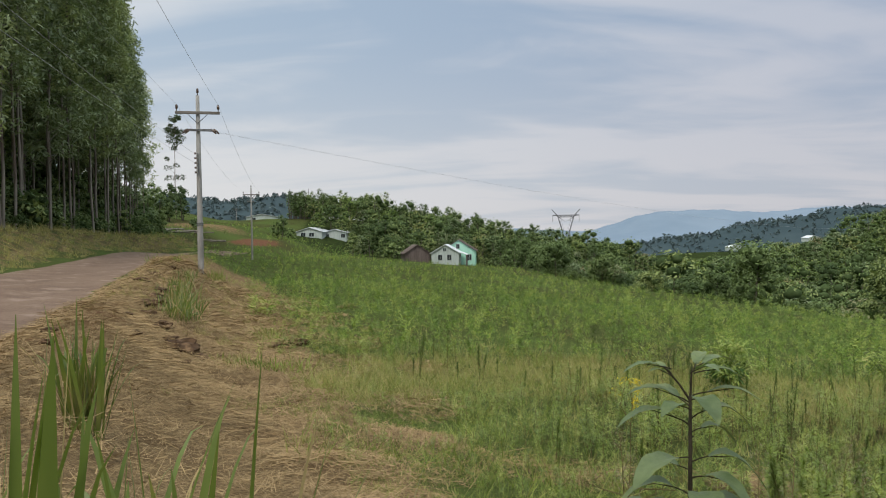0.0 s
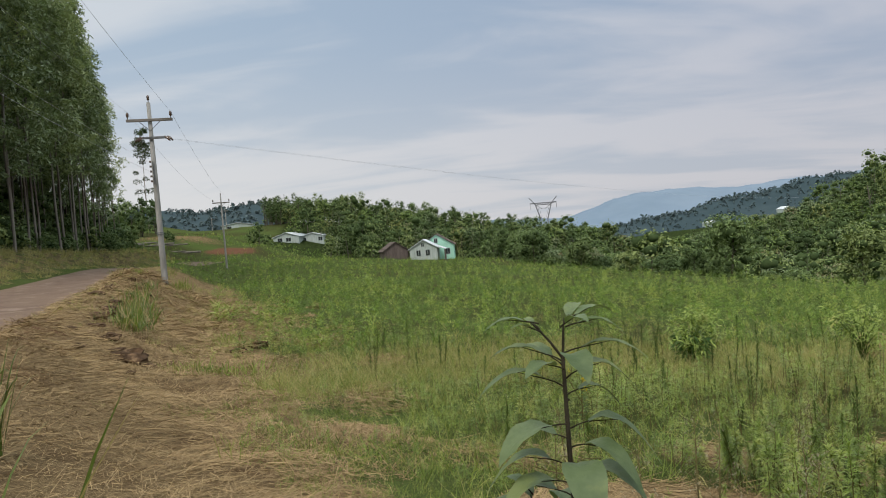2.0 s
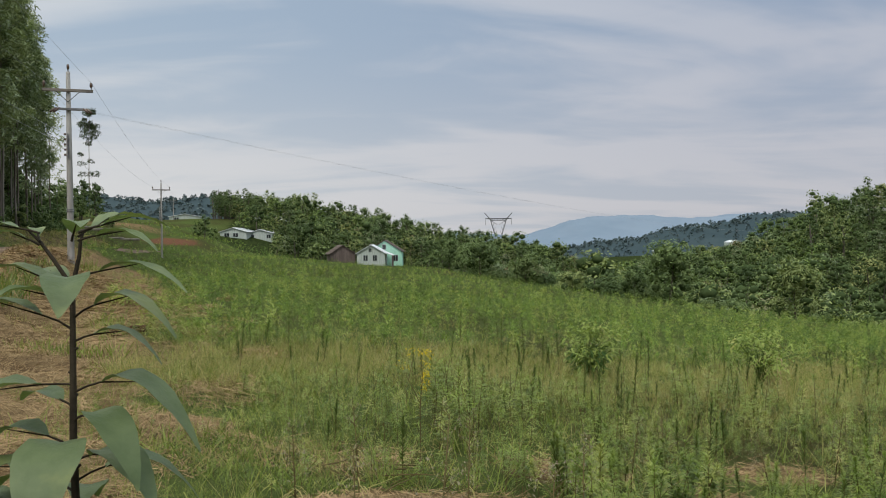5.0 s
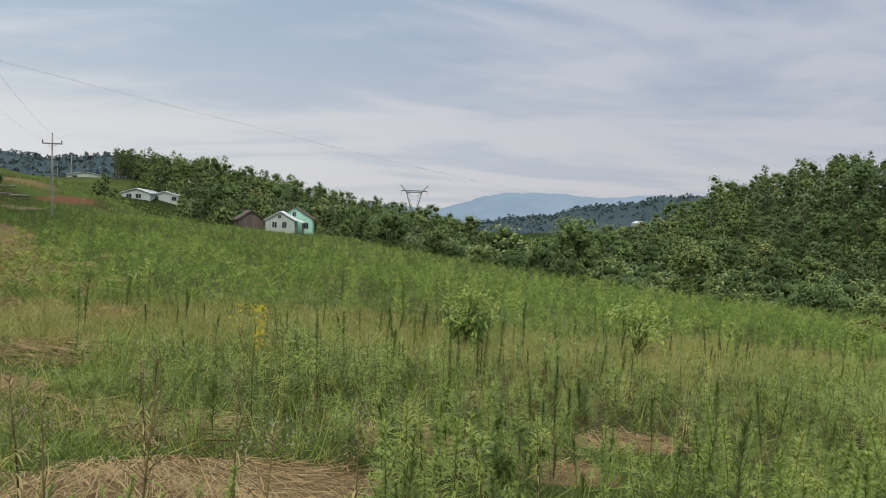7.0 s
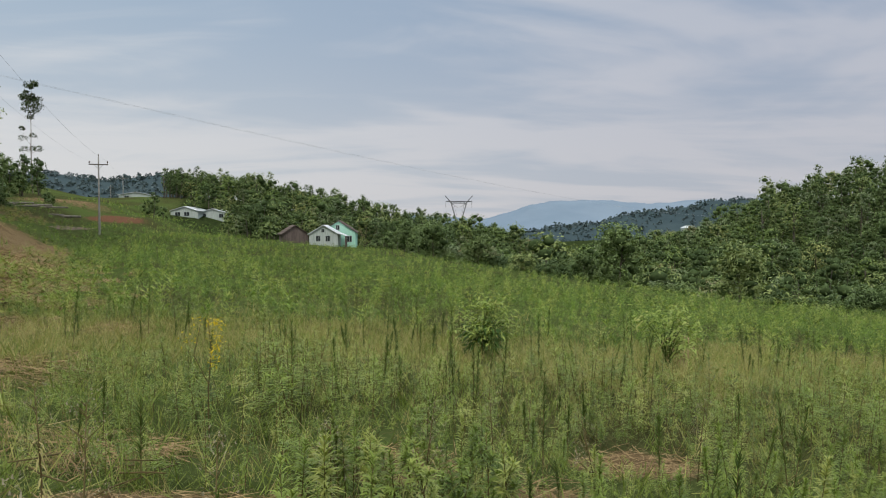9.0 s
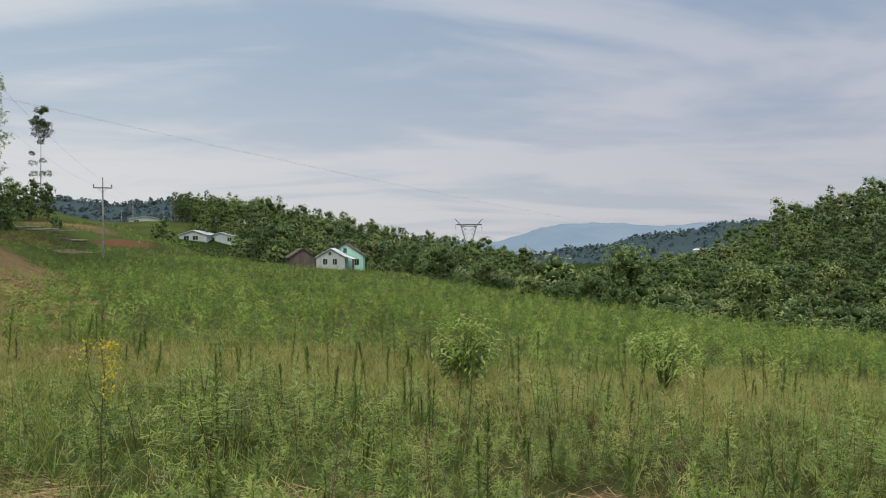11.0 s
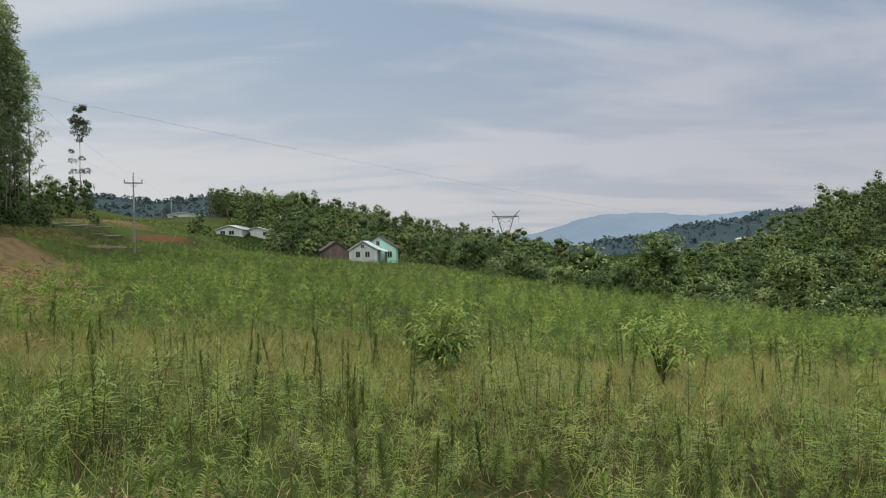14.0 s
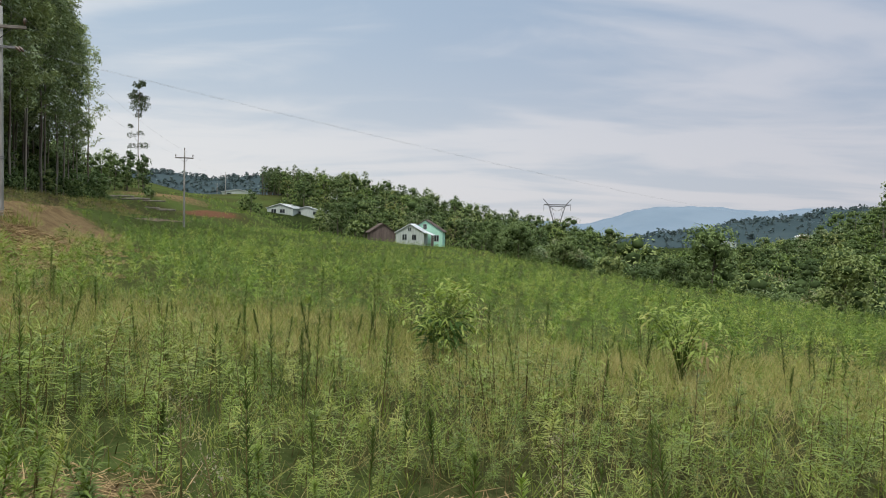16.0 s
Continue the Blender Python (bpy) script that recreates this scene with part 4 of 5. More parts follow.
gable_house("green_house", "mint green wooden gabled house behind the white one", spot(0.9, 146.5), -4, 6.4, 6.0, 2.7, 4.75, "mint", "tile", [(-0.1, 3.55, 0.6, 0.85), (2.1, 1.4, 0.8, 1.1)], False)
gable_house("shed", "old brown wooden shed with dark sagging roof", spot(-7.0, 144.5), 12, 4.6, 6.0, 1.7, 3.2, "shedwall", "tile", [], False, door=-0.9)
gable_house("white_house", "long white house with pale metal roof beside the woods", spot(-36.5, 188, -0.5), -8, 6.5, 8, 2.1, 3.1, "whitewall", "tin", [(-1.6, 1.4, 1.2, 0.9), (0.6, 1.4, 1.2, 0.9)], False)
gable_house("white_annex", "white annex with pale metal roof beside a long house", spot(-30.6, 191, -0.4), -8, 6.0, 7, 2.2, 3.0, "whitewall", "tin", [(-2.0, 1.4, 1.0, 0.9), (2.2, 1.4, 1.0, 0.9)], False)
gable_house("barn", "distant long low farm building with pale roof", spot(-60, 232), 10, 9, 7, 1.9, 2.7, "whitewall", "tin", [(-2.4, 1.3, 1.2, 0.8)], False)
gable_house("valley_house", "distant white building with pale roof in the valley", (184, 500, -8.8), 0, 10, 9, 2.0, 3.2, "whitewall", "tin", [(-3.0, 1.1, 1.4, 0.9), (0, 1.1, 1.4, 0.9), (3.0, 1.1, 1.4, 0.9)], False)
gable_house("valley_house", "distant pale house on the wooded valley side", (262, 560, -4.5), 14, 9, 8, 2.4, 4.0, "whitewall", "tin", [(-2.5, 1.3, 1.2, 1.0), (2.5, 1.3, 1.2, 1.0)], False)


# ---- plants of the field ----
rng = np.random.default_rng(11)
WALK_A, WALK_B = np.array([1.06, -0.77]), np.array([6.98, 4.21])


def clear_of_walk(x, y, gap):
    d = WALK_B - WALK_A
    u = np.clip(((x - WALK_A[0]) * d[0] + (y - WALK_A[1]) * d[1]) / (d @ d), 0, 1)
    return np.hypot(x - WALK_A[0] - u * d[0], y - WALK_A[1] - u * d[1]) > gap


def patchy(x, y, f, seed):
    return 0.5 + 0.25 * (np.sin(x * f + seed + 1.3 * np.sin(y * f * 0.8 + seed)) + np.sin(y * f * 1.3 - seed + 1.1 * np.sin(x * f * 0.7)))


def horseweed(height, count, long, dark, segs=1):
    """An upright weed: stem, narrow leaves that rise and droop over, tufted at the top; some carry side plumes."""
    leaf, stem = Heap(), Heap()
    lean = rng.normal(0, 0.06, 2)
    top = np.array([lean[0], lean[1], height])
    stem.put(*tube([(0, 0, -0.05), (lean[0] * 0.4, lean[1] * 0.4, height * 0.5), (lean[0], lean[1], height * 0.97)], [0.006, 0.0045, 0.002], 4))
    axes = [(np.zeros(3), top, 1.0)]
    if not dark:
        for _ in range(rng.integers(0, 4)):
            a, u = rng.uniform(0, 6.28), rng.uniform(0.25, 0.6)
            end = top * u + np.array([math.cos(a) * 0.35, math.sin(a) * 0.35, 0.8]) * height * rng.uniform(0.25, 0.45)
            axes.append((top * u, end, 0.45))
            stem.put(*tube([top * u, end], [0.003, 0.0015], 3))
    each = count / sum(w for *_, w in axes)
    for a0, a1, w in axes:
        m = max(6, int(each * w))
        u = np.sort(rng.uniform(0.16 if w == 1.0 else 0.3, 1, m) ** (0.6 if dark else 0.75))
        a = np.arange(m) * 2.4 + rng.normal(0, 0.4, m)
        base = a0 + (a1 - a0) * u[:, None]
        rise = (0.8 + 0.9 * u) if dark else (0.35 + rng.uniform(0, 0.4, m) + 1.1 * u ** 3)
        way = np.column_stack([np.cos(a), np.sin(a), rise])
        size = long * (0.7 + 0.5 * np.sin(u * 2.6)) * rng.uniform(0.7, 1.25, m) * (1 - 0.4 * u ** 6)
        leaf.put(*blades(base, way, size, size * rng.uniform(0.075, 0.12, m) + 0.003, (0.25 if dark else 0.75) * (1 - 0.6 * u ** 2), rng.uniform(-0.6, 0.6, m), segs))
    return leaf.arrays(), stem.arrays()


def tuft(count, lo, hi, width, spread, droop):
    base = np.column_stack([rng.normal(0, spread * 0.35, count), rng.normal(0, spread * 0.35, count), np.full(count, -0.02)])
    way = np.column_stack([rng.normal(0, spread * 2, count), rng.normal(0, spread * 2, count), np.ones(count)])
    V, Q = blades(base, way, rng.uniform(lo, hi, count), rng.uniform(0.7, 1.3, count) * width, droop * rng.uniform(0.3, 1.5, count), rng.uniform(-1, 1, count), 1)
    return V, Q, np.zeros((0, 3), int)


def clump(count, height, size):
    """A leafy clump for the farther field."""
    a = rng.uniform(0, 6.28, count)
    z = height * rng.uniform(0.05, 0.95, count)
    r = 0.14 * height * rng.uniform(0.2, 1, count)
    base = np.column_stack([r * np.cos(a), r * np.sin(a), z])
    way = np.column_stack([np.cos(a), np.sin(a), rng.uniform(0.2, 1.8, count)])
    V, Q = blades(base, way, size * rng.uniform(0.7, 1.4, count), size * 0.20 * rng.uniform(0.6, 1.3, count), 0.3, rng.uniform(-1, 1, count), 1)
    return V, Q, np.zeros((0, 3), int)


def scatter(n, x0, x1, y0, y1, keep, k0, k1, sink=0.0):
    x, y = rng.uniform(x0, x1, n), rng.uniform(y0, y1, n)
    ok = keep(x, y)
    x, y = x[ok], y[ok]
    return np.column_stack([x, y, land(x, y) - sink, rng.uniform(k0, k1, len(x))])


def off_road(x, y):
    return x - road_x(y)


def in_sight(x, y, pad=0.6):
    """The stretch of ground ahead of the walk."""
    ok = np.zeros(len(x), bool)
    for u in np.linspace(0, 1, 9):
        cx, cy = WALK_A + u * (WALK_B - WALK_A)
        d = y - cy
        ok |= (d > 0.7) & (x - cx > -0.66 * d - pad) & (x - cx < 0.84 * d + pad)
    return ok


def gold_strip(x, y):
    return np.exp(-((y - 14.0 - 0.25 * x - 1.1 * np.sin(x * 0.5)) / 2.3) ** 2)


def near_field(x, y):
    edge = 9.0 + 0.9 * np.sin(y * 1.3) + 0.6 * np.sin(x * 2.1)
    return (off_road(x, y) > edge) & (bare_ground(x, y) < 0.55) & clear_of_walk(x, y, 0.75)


def walk_gap(x, y):
    d = WALK_B - WALK_A
    u = np.clip(((x - WALK_A[0]) * d[0] + (y - WALK_A[1]) * d[1]) / (d @ d), 0, 1)
    return np.hypot(x - WALK_A[0] - u * d[0], y - WALK_A[1] - u * d[1])


def build_weeds():
    near = [horseweed(rng.uniform(0.5, 1.0), 190, 0.105, False, 2) for _ in range(9)]
    green = [horseweed(rng.uniform(0.5, 1.0), 85, 0.125, False) for _ in range(9)]
    dark = [horseweed(rng.uniform(0.6, 1.15), 130, 0.075, True) for _ in range(5)]
    wide = lambda x, y: near_field(x, y) & in_sight(x, y)
    g = scatter(10500, -4, 24, -1.5, 19, lambda x, y: wide(x, y) & (gold_strip(x, y) < rng.uniform(0.08, 0.75, len(x))) & (patchy(x, y, 1.7, 1.0) + 0.5 * patchy(x, y, 4.1, 2.0) > rng.uniform(0.42, 0.95, len(x))) & (rng.uniform(size=len(x)) < 1.0 - 0.035 * np.maximum(y - 6, 0)), 0.5, 1.0)
    g[:, 3] *= (0.45 + 0.55 * smooth(9.0, 13.5, off_road(g[:, 0], g[:, 1]))) * (0.72 + 0.5 * patchy(g[:, 0], g[:, 1], 0.9, 5.0))
    low = scatter(5200, -4, 24, -1.5, 17, lambda x, y: wide(x, y) & (off_road(x, y) > 10.5) & (gold_strip(x, y) < rng.uniform(0.05, 0.55, len(x))), 0.25, 0.5)
    close = walk_gap(g[:, 0], g[:, 1]) < 4.2
    d = scatter(620, -4, 26, 0.5, 20, lambda x, y: wide(x, y) & (patchy(x, y, 0.6, 4.0) > 0.42) & (off_road(x, y) > 10.5), 0.55, 1.0)
    for name, kinds, rows, mat, label in (
        ("green_weeds", near, g[close], "weed", "bright green feathery weeds with narrow drooping leaves"),
        ("field_plants", green, np.vstack([g[~close], low]), "weed", "bright green upright weeds with narrow leaves"),
        ("spike_weeds", dark, d, "spike", "dark green spiky weeds standing above the grass"),
    ):
        state = rng.integers(0, 1 << 30)
        heap, stems = Heap(), Heap()
        strew(heap, [k[0] for k in kinds], rows, np.random.default_rng(state), 0.07)
        strew(stems, [k[1] for k in kinds], rows, np.random.default_rng(state), 0.07)
        top = obj(name, heap.mesh(name), mat, label=label, category="weeds", kind="stuff")
        obj("stems", stems.mesh("stems"), "stem", top)


def ground_gap(x, y):
    """Where neither straw nor tall weeds cover the ground."""
    s = off_road(x, y)
    return np.where((s > 8.2) & (s < 11.5) & (bare_ground(x, y) < 0.6) & clear_of_walk(x, y, 0.5), 1.0, 0.0)


def build_grass():
    green = [tuft(14, 0.2, 0.48, 0.011, 0.24, 0.6) for _ in range(8)]
    dry = [tuft(26, 0.22, 0.66, 0.008, 0.24, 0.6) for _ in range(8)]
    coarse = [tuft(24, 0.4, 0.95, 0.022, 0.2, 0.5) for _ in range(6)]
    dead = [tuft(22, 0.15, 0.5, 0.006, 0.3, 0.6) for _ in range(6)]
    gold = gold_strip
    near = scatter(9000, -5, 26, -2, 20, lambda x, y: near_field(x, y) & in_sight(x, y), 0.6, 1.3)
    cover = scatter(9000, -5, 6, 3, 14, lambda x, y: (bell(x, y, -0.9, 11.0, 1.9, 0.9) + (ground_gap(x, y) > 0) * 0.75 + bell(x, y, 1.2, 7.6, 1.3, 0.9) + bell(x, y, 0.4, 12.6, 1.5, 0.8) > rng.uniform(0.25, 1.0, len(x))), 0.3, 0.55)
    some = scatter(700, -12, 3, 2, 34, lambda x, y: (off_road(x, y) > 3.2) & (off_road(x, y) < 9.5) & (patchy(x, y, 0.8, 2.0) > 0.66) & clear_of_walk(x, y, 0.5), 0.25, 0.6)
    verge = scatter(9000, -60, -8, 2, 108, lambda x, y: (off_road(x, y) < -2.9) & (off_road(x, y) > -9.5), 0.6, 1.1)
    bank = scatter(1500, -13, -1, 15, 40, lambda x, y: (off_road(x, y) > 7.3 + 0.5 * np.sin(y * 1.9)) & (off_road(x, y) < 10), 0.35, 0.75)
    bank2 = scatter(1100, -14, 1, 16, 42, lambda x, y: (off_road(x, y) > 3.8) & (off_road(x, y) < 8.5) & (patchy(x, y, 0.7, 1.0) > 0.40), 0.4, 0.85)
    bank = np.vstack([bank, bank2])
    heap = Heap()
    strew(heap, green, np.vstack([near, some, cover, bank[::2]]), rng)
    obj("green_grass", heap.mesh("green_grass"), "grass", label="fine green grass between the weeds", category="grass", kind="stuff")
    rows = scatter(24000, -6, 34, 1, 26, lambda x, y: near_field(x, y) & (rng.uniform(size=len(x)) < 0.05 + gold(x, y) * 1.4), 0.6, 1.1)
    heap = Heap()
    strew(heap, dry, np.vstack([rows, bank]), rng)
    strew(heap, coarse, verge, rng)
    brown = scatter(3000, -5, 20, -1, 14, lambda x, y: near_field(x, y) & in_sight(x, y) & (patchy(x, y, 0.9, 3.0) > 0.56), 0.6, 1.2)
    dead_heap = Heap()
    strew(dead_heap, dead, brown, rng, 0.25)
    obj("dead_stalks", dead_heap.mesh("dead_stalks"), "stem", label="brown dead stalks under the living weeds", category="weeds", kind="stuff")
    obj("dry_grass", heap.mesh("dry_grass"), "dry", label="tall golden dry grass in a strip across the field", category="grass", kind="stuff")


def build_field():
    kinds = [clump(44, rng.uniform(0.25, 0.95), 0.11) for _ in range(10)]
    bold = [clump(26, rng.uniform(0.4, 1.0), 0.19) for _ in range(8)]
    inside = lambda x, y: (off_road(x, y) > np.where(y > 46, 3.6, 8.5) + np.sin(y * 0.7)) & (field_end(x, y) < 2) & (np.abs(x) < 12 + 0.8 * y)
    a = scatter(11000, -30, 45, 15.5, 48, lambda x, y: inside(x, y) & (gold_strip(x, y) < rng.uniform(0.05, 0.55, len(x))) & (rng.uniform(size=len(x)) < 0.45 + 0.6 * patchy(x, y, 0.45, 3.0)), 0.5, 1.15)
    b = scatter(5600, -50, 70, 46, 146, inside, 0.55, 1.0)
    c = scatter(2600, 10, 110, 14, 66, lambda x, y: (x > 0.55 * y) & (x < 1.15 * y + 6), 0.7, 1.2)
    d = scatter(1600, -62, -18, 96, 186, lambda x, y: (off_road(x, y) > -14) & (bell(x, y, -34.5, 129, 6.5, 12) < 0.4) & (bell(x, y, -47, 142, 10, 20) < rng.uniform(0.2, 1.2, len(x))), 0.6, 1.3)
    heap = Heap()
    strew(heap, kinds, np.vstack([a, c]), rng)
    strew(heap, bold, np.vstack([b, d]), rng)
    obj("field_weeds", heap.mesh("field_weeds"), "field", label="green weedy growth covering the sloping field", category="weeds", kind="stuff")
    dark = [clump(70, rng.uniform(0.9, 1.3), 0.13) for _ in range(4)]
    rows = scatter(2600, -20, 60, 17, 100, lambda x, y: inside(x, y) & (patchy(x, y, 0.5, 7.0) > 0.5), 0.4, 1.15)
    heap = Heap()
    strew(heap, dark, rows, rng)
    obj("dark_field_weeds", heap.mesh("dark_field_weeds"), "spike", label="darker leafy weeds dotted over the field", category="weeds", kind="stuff")
    pale = [clump(30, 0.5, 0.2) for _ in range(4)]
    rows = scatter(1900, -10, 70, 18, 90, lambda x, y: inside(x, y) & (patchy(x, y, 0.35, 2.5) > 0.45), 0.6, 1.2)
    heap = Heap()
    strew(heap, pale, rows, rng)
    obj("pale_field_weeds", heap.mesh("pale_field_weeds"), "lime", label="yellowish weeds dotted over the field", category="weeds", kind="stuff")


def build_straw():
    n = 280000
    y = -2 + 36 * rng.uniform(0, 1, n) ** 1.7
    x = road_x(y) + rng.uniform(2.9, 18, n)
    s = off_road(x, y)
    ok = (bare_ground(x, y) > 0.45) | (s > 3.0) & (s < 10.2 + 1.4 * np.sin(y * 1.7) + 0.8 * np.sin(x * 3.1)) | ((patchy(x, y, 1.1, 6.0) > 0.78) & (s > 8) & (y < 9))
    x, y = x[ok], y[ok]
    a = 2.2 * np.sin(x * 0.7 + 0.5 * y) + rng.normal(0, 0.75, len(x)) + 0.6
    lump = np.maximum(patchy(x, y, 2.3, 1.7) - 0.45, 0) * 0.40
    base = np.column_stack([x, y, land(x, y) + rng.uniform(0.0, 1.0, len(x)) * (0.04 + lump)])
    way = np.column_stack([np.cos(a), np.sin(a), rng.normal(0.06, 0.2, len(x))])
    V, Q = blades(base, way, rng.uniform(0.08, 0.38, len(x)), rng.uniform(0.002, 0.0055, len(x)) * (1 + np.maximum(y, 0) / 7), 0.2, rng.uniform(-0.8, 0.8, len(x)), 1)
    obj("straw_litter", mesh_of("straw_litter", V, Q), "straw", label="tan dried grass cuttings strewn over bare ground", category="straw", kind="stuff")


build_weeds()
build_grass()
build_field()
build_straw()


# ---- single plants and clods ----
rng = np.random.default_rng(23)


def broad_leaf(long, wide, arch, fold=0.22, wave=0.03):
    """One leaf blade along +x with a midrib fold, arching down, tapering at both ends."""
    U, W = np.meshgrid(np.linspace(0, 1, 10), np.linspace(-1, 1, 5), indexing="ij")
    w = wide / 2 * np.sin(np.pi * np.clip(U * 0.97 + 0.015, 0, 1) ** 0.85) ** 0.8
    y = W * w
    x = long * (U - 0.12 * arch * U ** 3)
    z = long * (0.18 * U - arch * U ** 2) + fold * np.abs(y) + wave * wide * np.sin(U * 19 + W * 2) * np.abs(W)
    V = np.stack([x, y, z], 2).reshape(-1, 3)
    i = np.arange(50).reshape(10, 5)
    return V, np.stack([i[:-1, :-1], i[1:, :-1], i[1:, 1:], i[:-1, 1:]], 2).reshape(-1, 4)


def put_leaf(parent, at, azimuth, long, wide, arch, tilt, mat="sapling"):
    """A leaf on its stalk, leaving the stem at a height and heading."""
    V, Q = broad_leaf(long, wide, arch)
    stalk = long * 0.30
    c, s = math.cos(tilt), math.sin(tilt)
    tip = np.array([stalk * c, 0, stalk * s])
    V = np.column_stack([V[:, 0] * c - V[:, 2] * s * 0.5, V[:, 1], V[:, 0] * s + V[:, 2]]) + tip
    ca, sa = math.cos(azimuth), math.sin(azimuth)
    R = np.array([[ca, -sa, 0], [sa, ca, 0], [0, 0, 1]])
    leaf = obj("leaf", soft(mesh_of("leaf", V @ R.T + np.array(at), Q)), mat, parent)
    line = np.array([(0, 0, 0), tip * [0.5, 1, 0.62], tip, V[22] * 0.98 + tip * 0.02])
    obj("stalk", mesh_of("stalk", *tube(line @ R.T + np.array(at), [0.0035, 0.003, 0.0026, 0.0012], 5)), "bark", leaf)


def build_sapling():
    x, y = 2.064, 2.555
    z0 = float(land(x, y))
    t = thing("sapling", "young leafy sapling with dark stem and large drooping leaves", "sapling", (x, y, z0))
    top = 1.80 - z0
    V, Q, T = tube([(0, 0, -0.05), (0.005, 0, top * 0.4), (-0.004, 0.0, top * 0.7), (0, 0, top)], [0.015, 0.012, 0.010, 0.007], 8)
    obj("stem", mesh_of("stem", V, Q, T), "bark", t)
    obj("branch", mesh_of("branch", *tube([(0, 0, top - 0.02), (-0.045, 0, top + 0.05), (-0.085, 0.01, top + 0.10), (-0.115, 0.01, top + 0.13)], [0.006, 0.005, 0.004, 0.002], 6)), "bark", t)
    obj("branch", mesh_of("branch", *tube([(0, 0, top - 0.02), (0.01, 0.02, top + 0.06), (0.014, 0.02, top + 0.10), (0.02, 0.03, top + 0.13)], [0.006, 0.005, 0.004, 0.002], 6)), "bark", t)
    for k in range(16):
        a = k * 2.4
        z = top * (0.30 + 0.70 * k / 16)
        obj("node", mesh_of("node", *tube([(0, 0, z), (0.013 * math.cos(a), 0.013 * math.sin(a), z + 0.006)], [0.006, 0.003], 5)), "bark", t)
    # height below the top, heading in degrees, length, width, arch, tilt
    rows = (
        (-0.15, 178, 0.15, 0.05, 0.45, 0.25), (-0.13, 120, 0.11, 0.035, 0.5, 0.45), (-0.15, 25, 0.16, 0.055, 0.4, 0.35), (-0.13, -10, 0.15, 0.05, 0.5, 0.25),
        (-0.12, 200, 0.09, 0.03, 0.4, 0.5), (0.00, -12, 0.22, 0.05, 0.50, 0.28), (0.03, 172, 0.20, 0.06, 0.45, 0.45), (0.02, -75, 0.15, 0.085, 0.75, 0.35),
        (0.05, 140, 0.16, 0.06, 0.4, 0.6), (0.13, 184, 0.24, 0.065, 0.62, 0.50), (0.10, -5, 0.19, 0.075, 0.85, 0.55), (0.16, 8, 0.15, 0.06, 0.8, 0.35),
        (0.27, -155, 0.22, 0.11, 0.55, 0.10), (0.29, -8, 0.23, 0.085, 0.95, 0.35), (0.33, 150, 0.15, 0.06, 0.4, 0.3), (0.36, -40, 0.20, 0.08, 0.9, 0.30),
        (0.44, 170, 0.24, 0.08, 0.9, 0.45), (0.42, -85, 0.22, 0.12, 0.95, 0.25), (0.50, 200, 0.22, 0.09, 0.7, 0.35), (0.52, 20, 0.22, 0.08, 0.9, 0.4),
        (-0.14, 60, 0.14, 0.05, 0.3, 0.5), (-0.10, -60, 0.12, 0.05, 0.4, 0.5), (0.06, 220, 0.15, 0.07, 0.5, 0.4), (0.55, 165, 0.20, 0.09, 0.7, 0.4), (0.47, -30, 0.20, 0.09, 0.8, 0.4), (0.60, -70, 0.22, 0.12, 0.8, 0.3), (0.64, 190, 0.22, 0.10, 0.7, 0.4),
        (0.58, -110, 0.20, 0.10, 0.8, 0.35), (0.62, 100, 0.18, 0.08, 0.6, 0.4), (0.68, -20, 0.20, 0.08, 0.8, 0.4), (0.74, 215, 0.20, 0.08, 0.8, 0.4),
    )
    for dz, head, long, wide, arch, tilt in rows:
        dx = -0.08 if dz < -0.11 and abs(head) > 90 else (0.016 if dz < -0.11 else 0.0)
        put_leaf(t, (dx, 0, top - dz - (0.03 if dz < -0.11 else 0)), radians(head), long * 1.15, wide * 1.3, arch * 1.1 + 0.10, tilt)
    # a lower side shoot
    for head, z, long in ((160, 0.62, 0.16), (185, 0.56, 0.18), (130, 0.70, 0.14), (215, 0.50, 0.17), (100, 0.66, 0.13)):
        put_leaf(t, (-0.15, 0.06, z + top - 1.25), radians(head), long, long * 0.42, 0.6, 0.55)
    obj("branch", mesh_of("branch", *tube([(0, 0, top - 0.95), (-0.08, 0.03, top - 0.8), (-0.15, 0.06, top - 0.6)], [0.006, 0.005, 0.003], 6)), "bark", t)


build_sapling()


def cane_clump(at, label, count, lo, hi, width, spread, droop, dead=0, lean=(0, 0), fan=0.24):
    """A clump of long arching grass blades with a pale midrib fold; some withered."""
    t = thing("grass_clump", label, "grass", spot(*at), 0, "clumps of tall grass")
    for name, n, mat, dr in (("blade", count, "cane", droop), ("withered_blade", dead, "withered", droop * 1.7)):
        for _ in range(n):
            a = rng.uniform(0, 6.28)
            r = spread * math.sqrt(rng.uniform(0, 1)) * 0.5
            base = np.array([[r * math.cos(a), r * math.sin(a), -0.03]])
            way = np.array([[rng.normal(lean[0], fan), rng.normal(lean[1], fan), 1.0]])
            L = rng.uniform(lo, hi)
            V, Q = blades(base, way, L, width * rng.uniform(0.65, 1.25) * (0.45 if mat == "withered" else 1), dr * rng.uniform(0.15, 1.3), rng.uniform(-0.9, 0.9, 1), 6)
            obj(name, soft(mesh_of(name, V, Q)), mat, t)
    return t


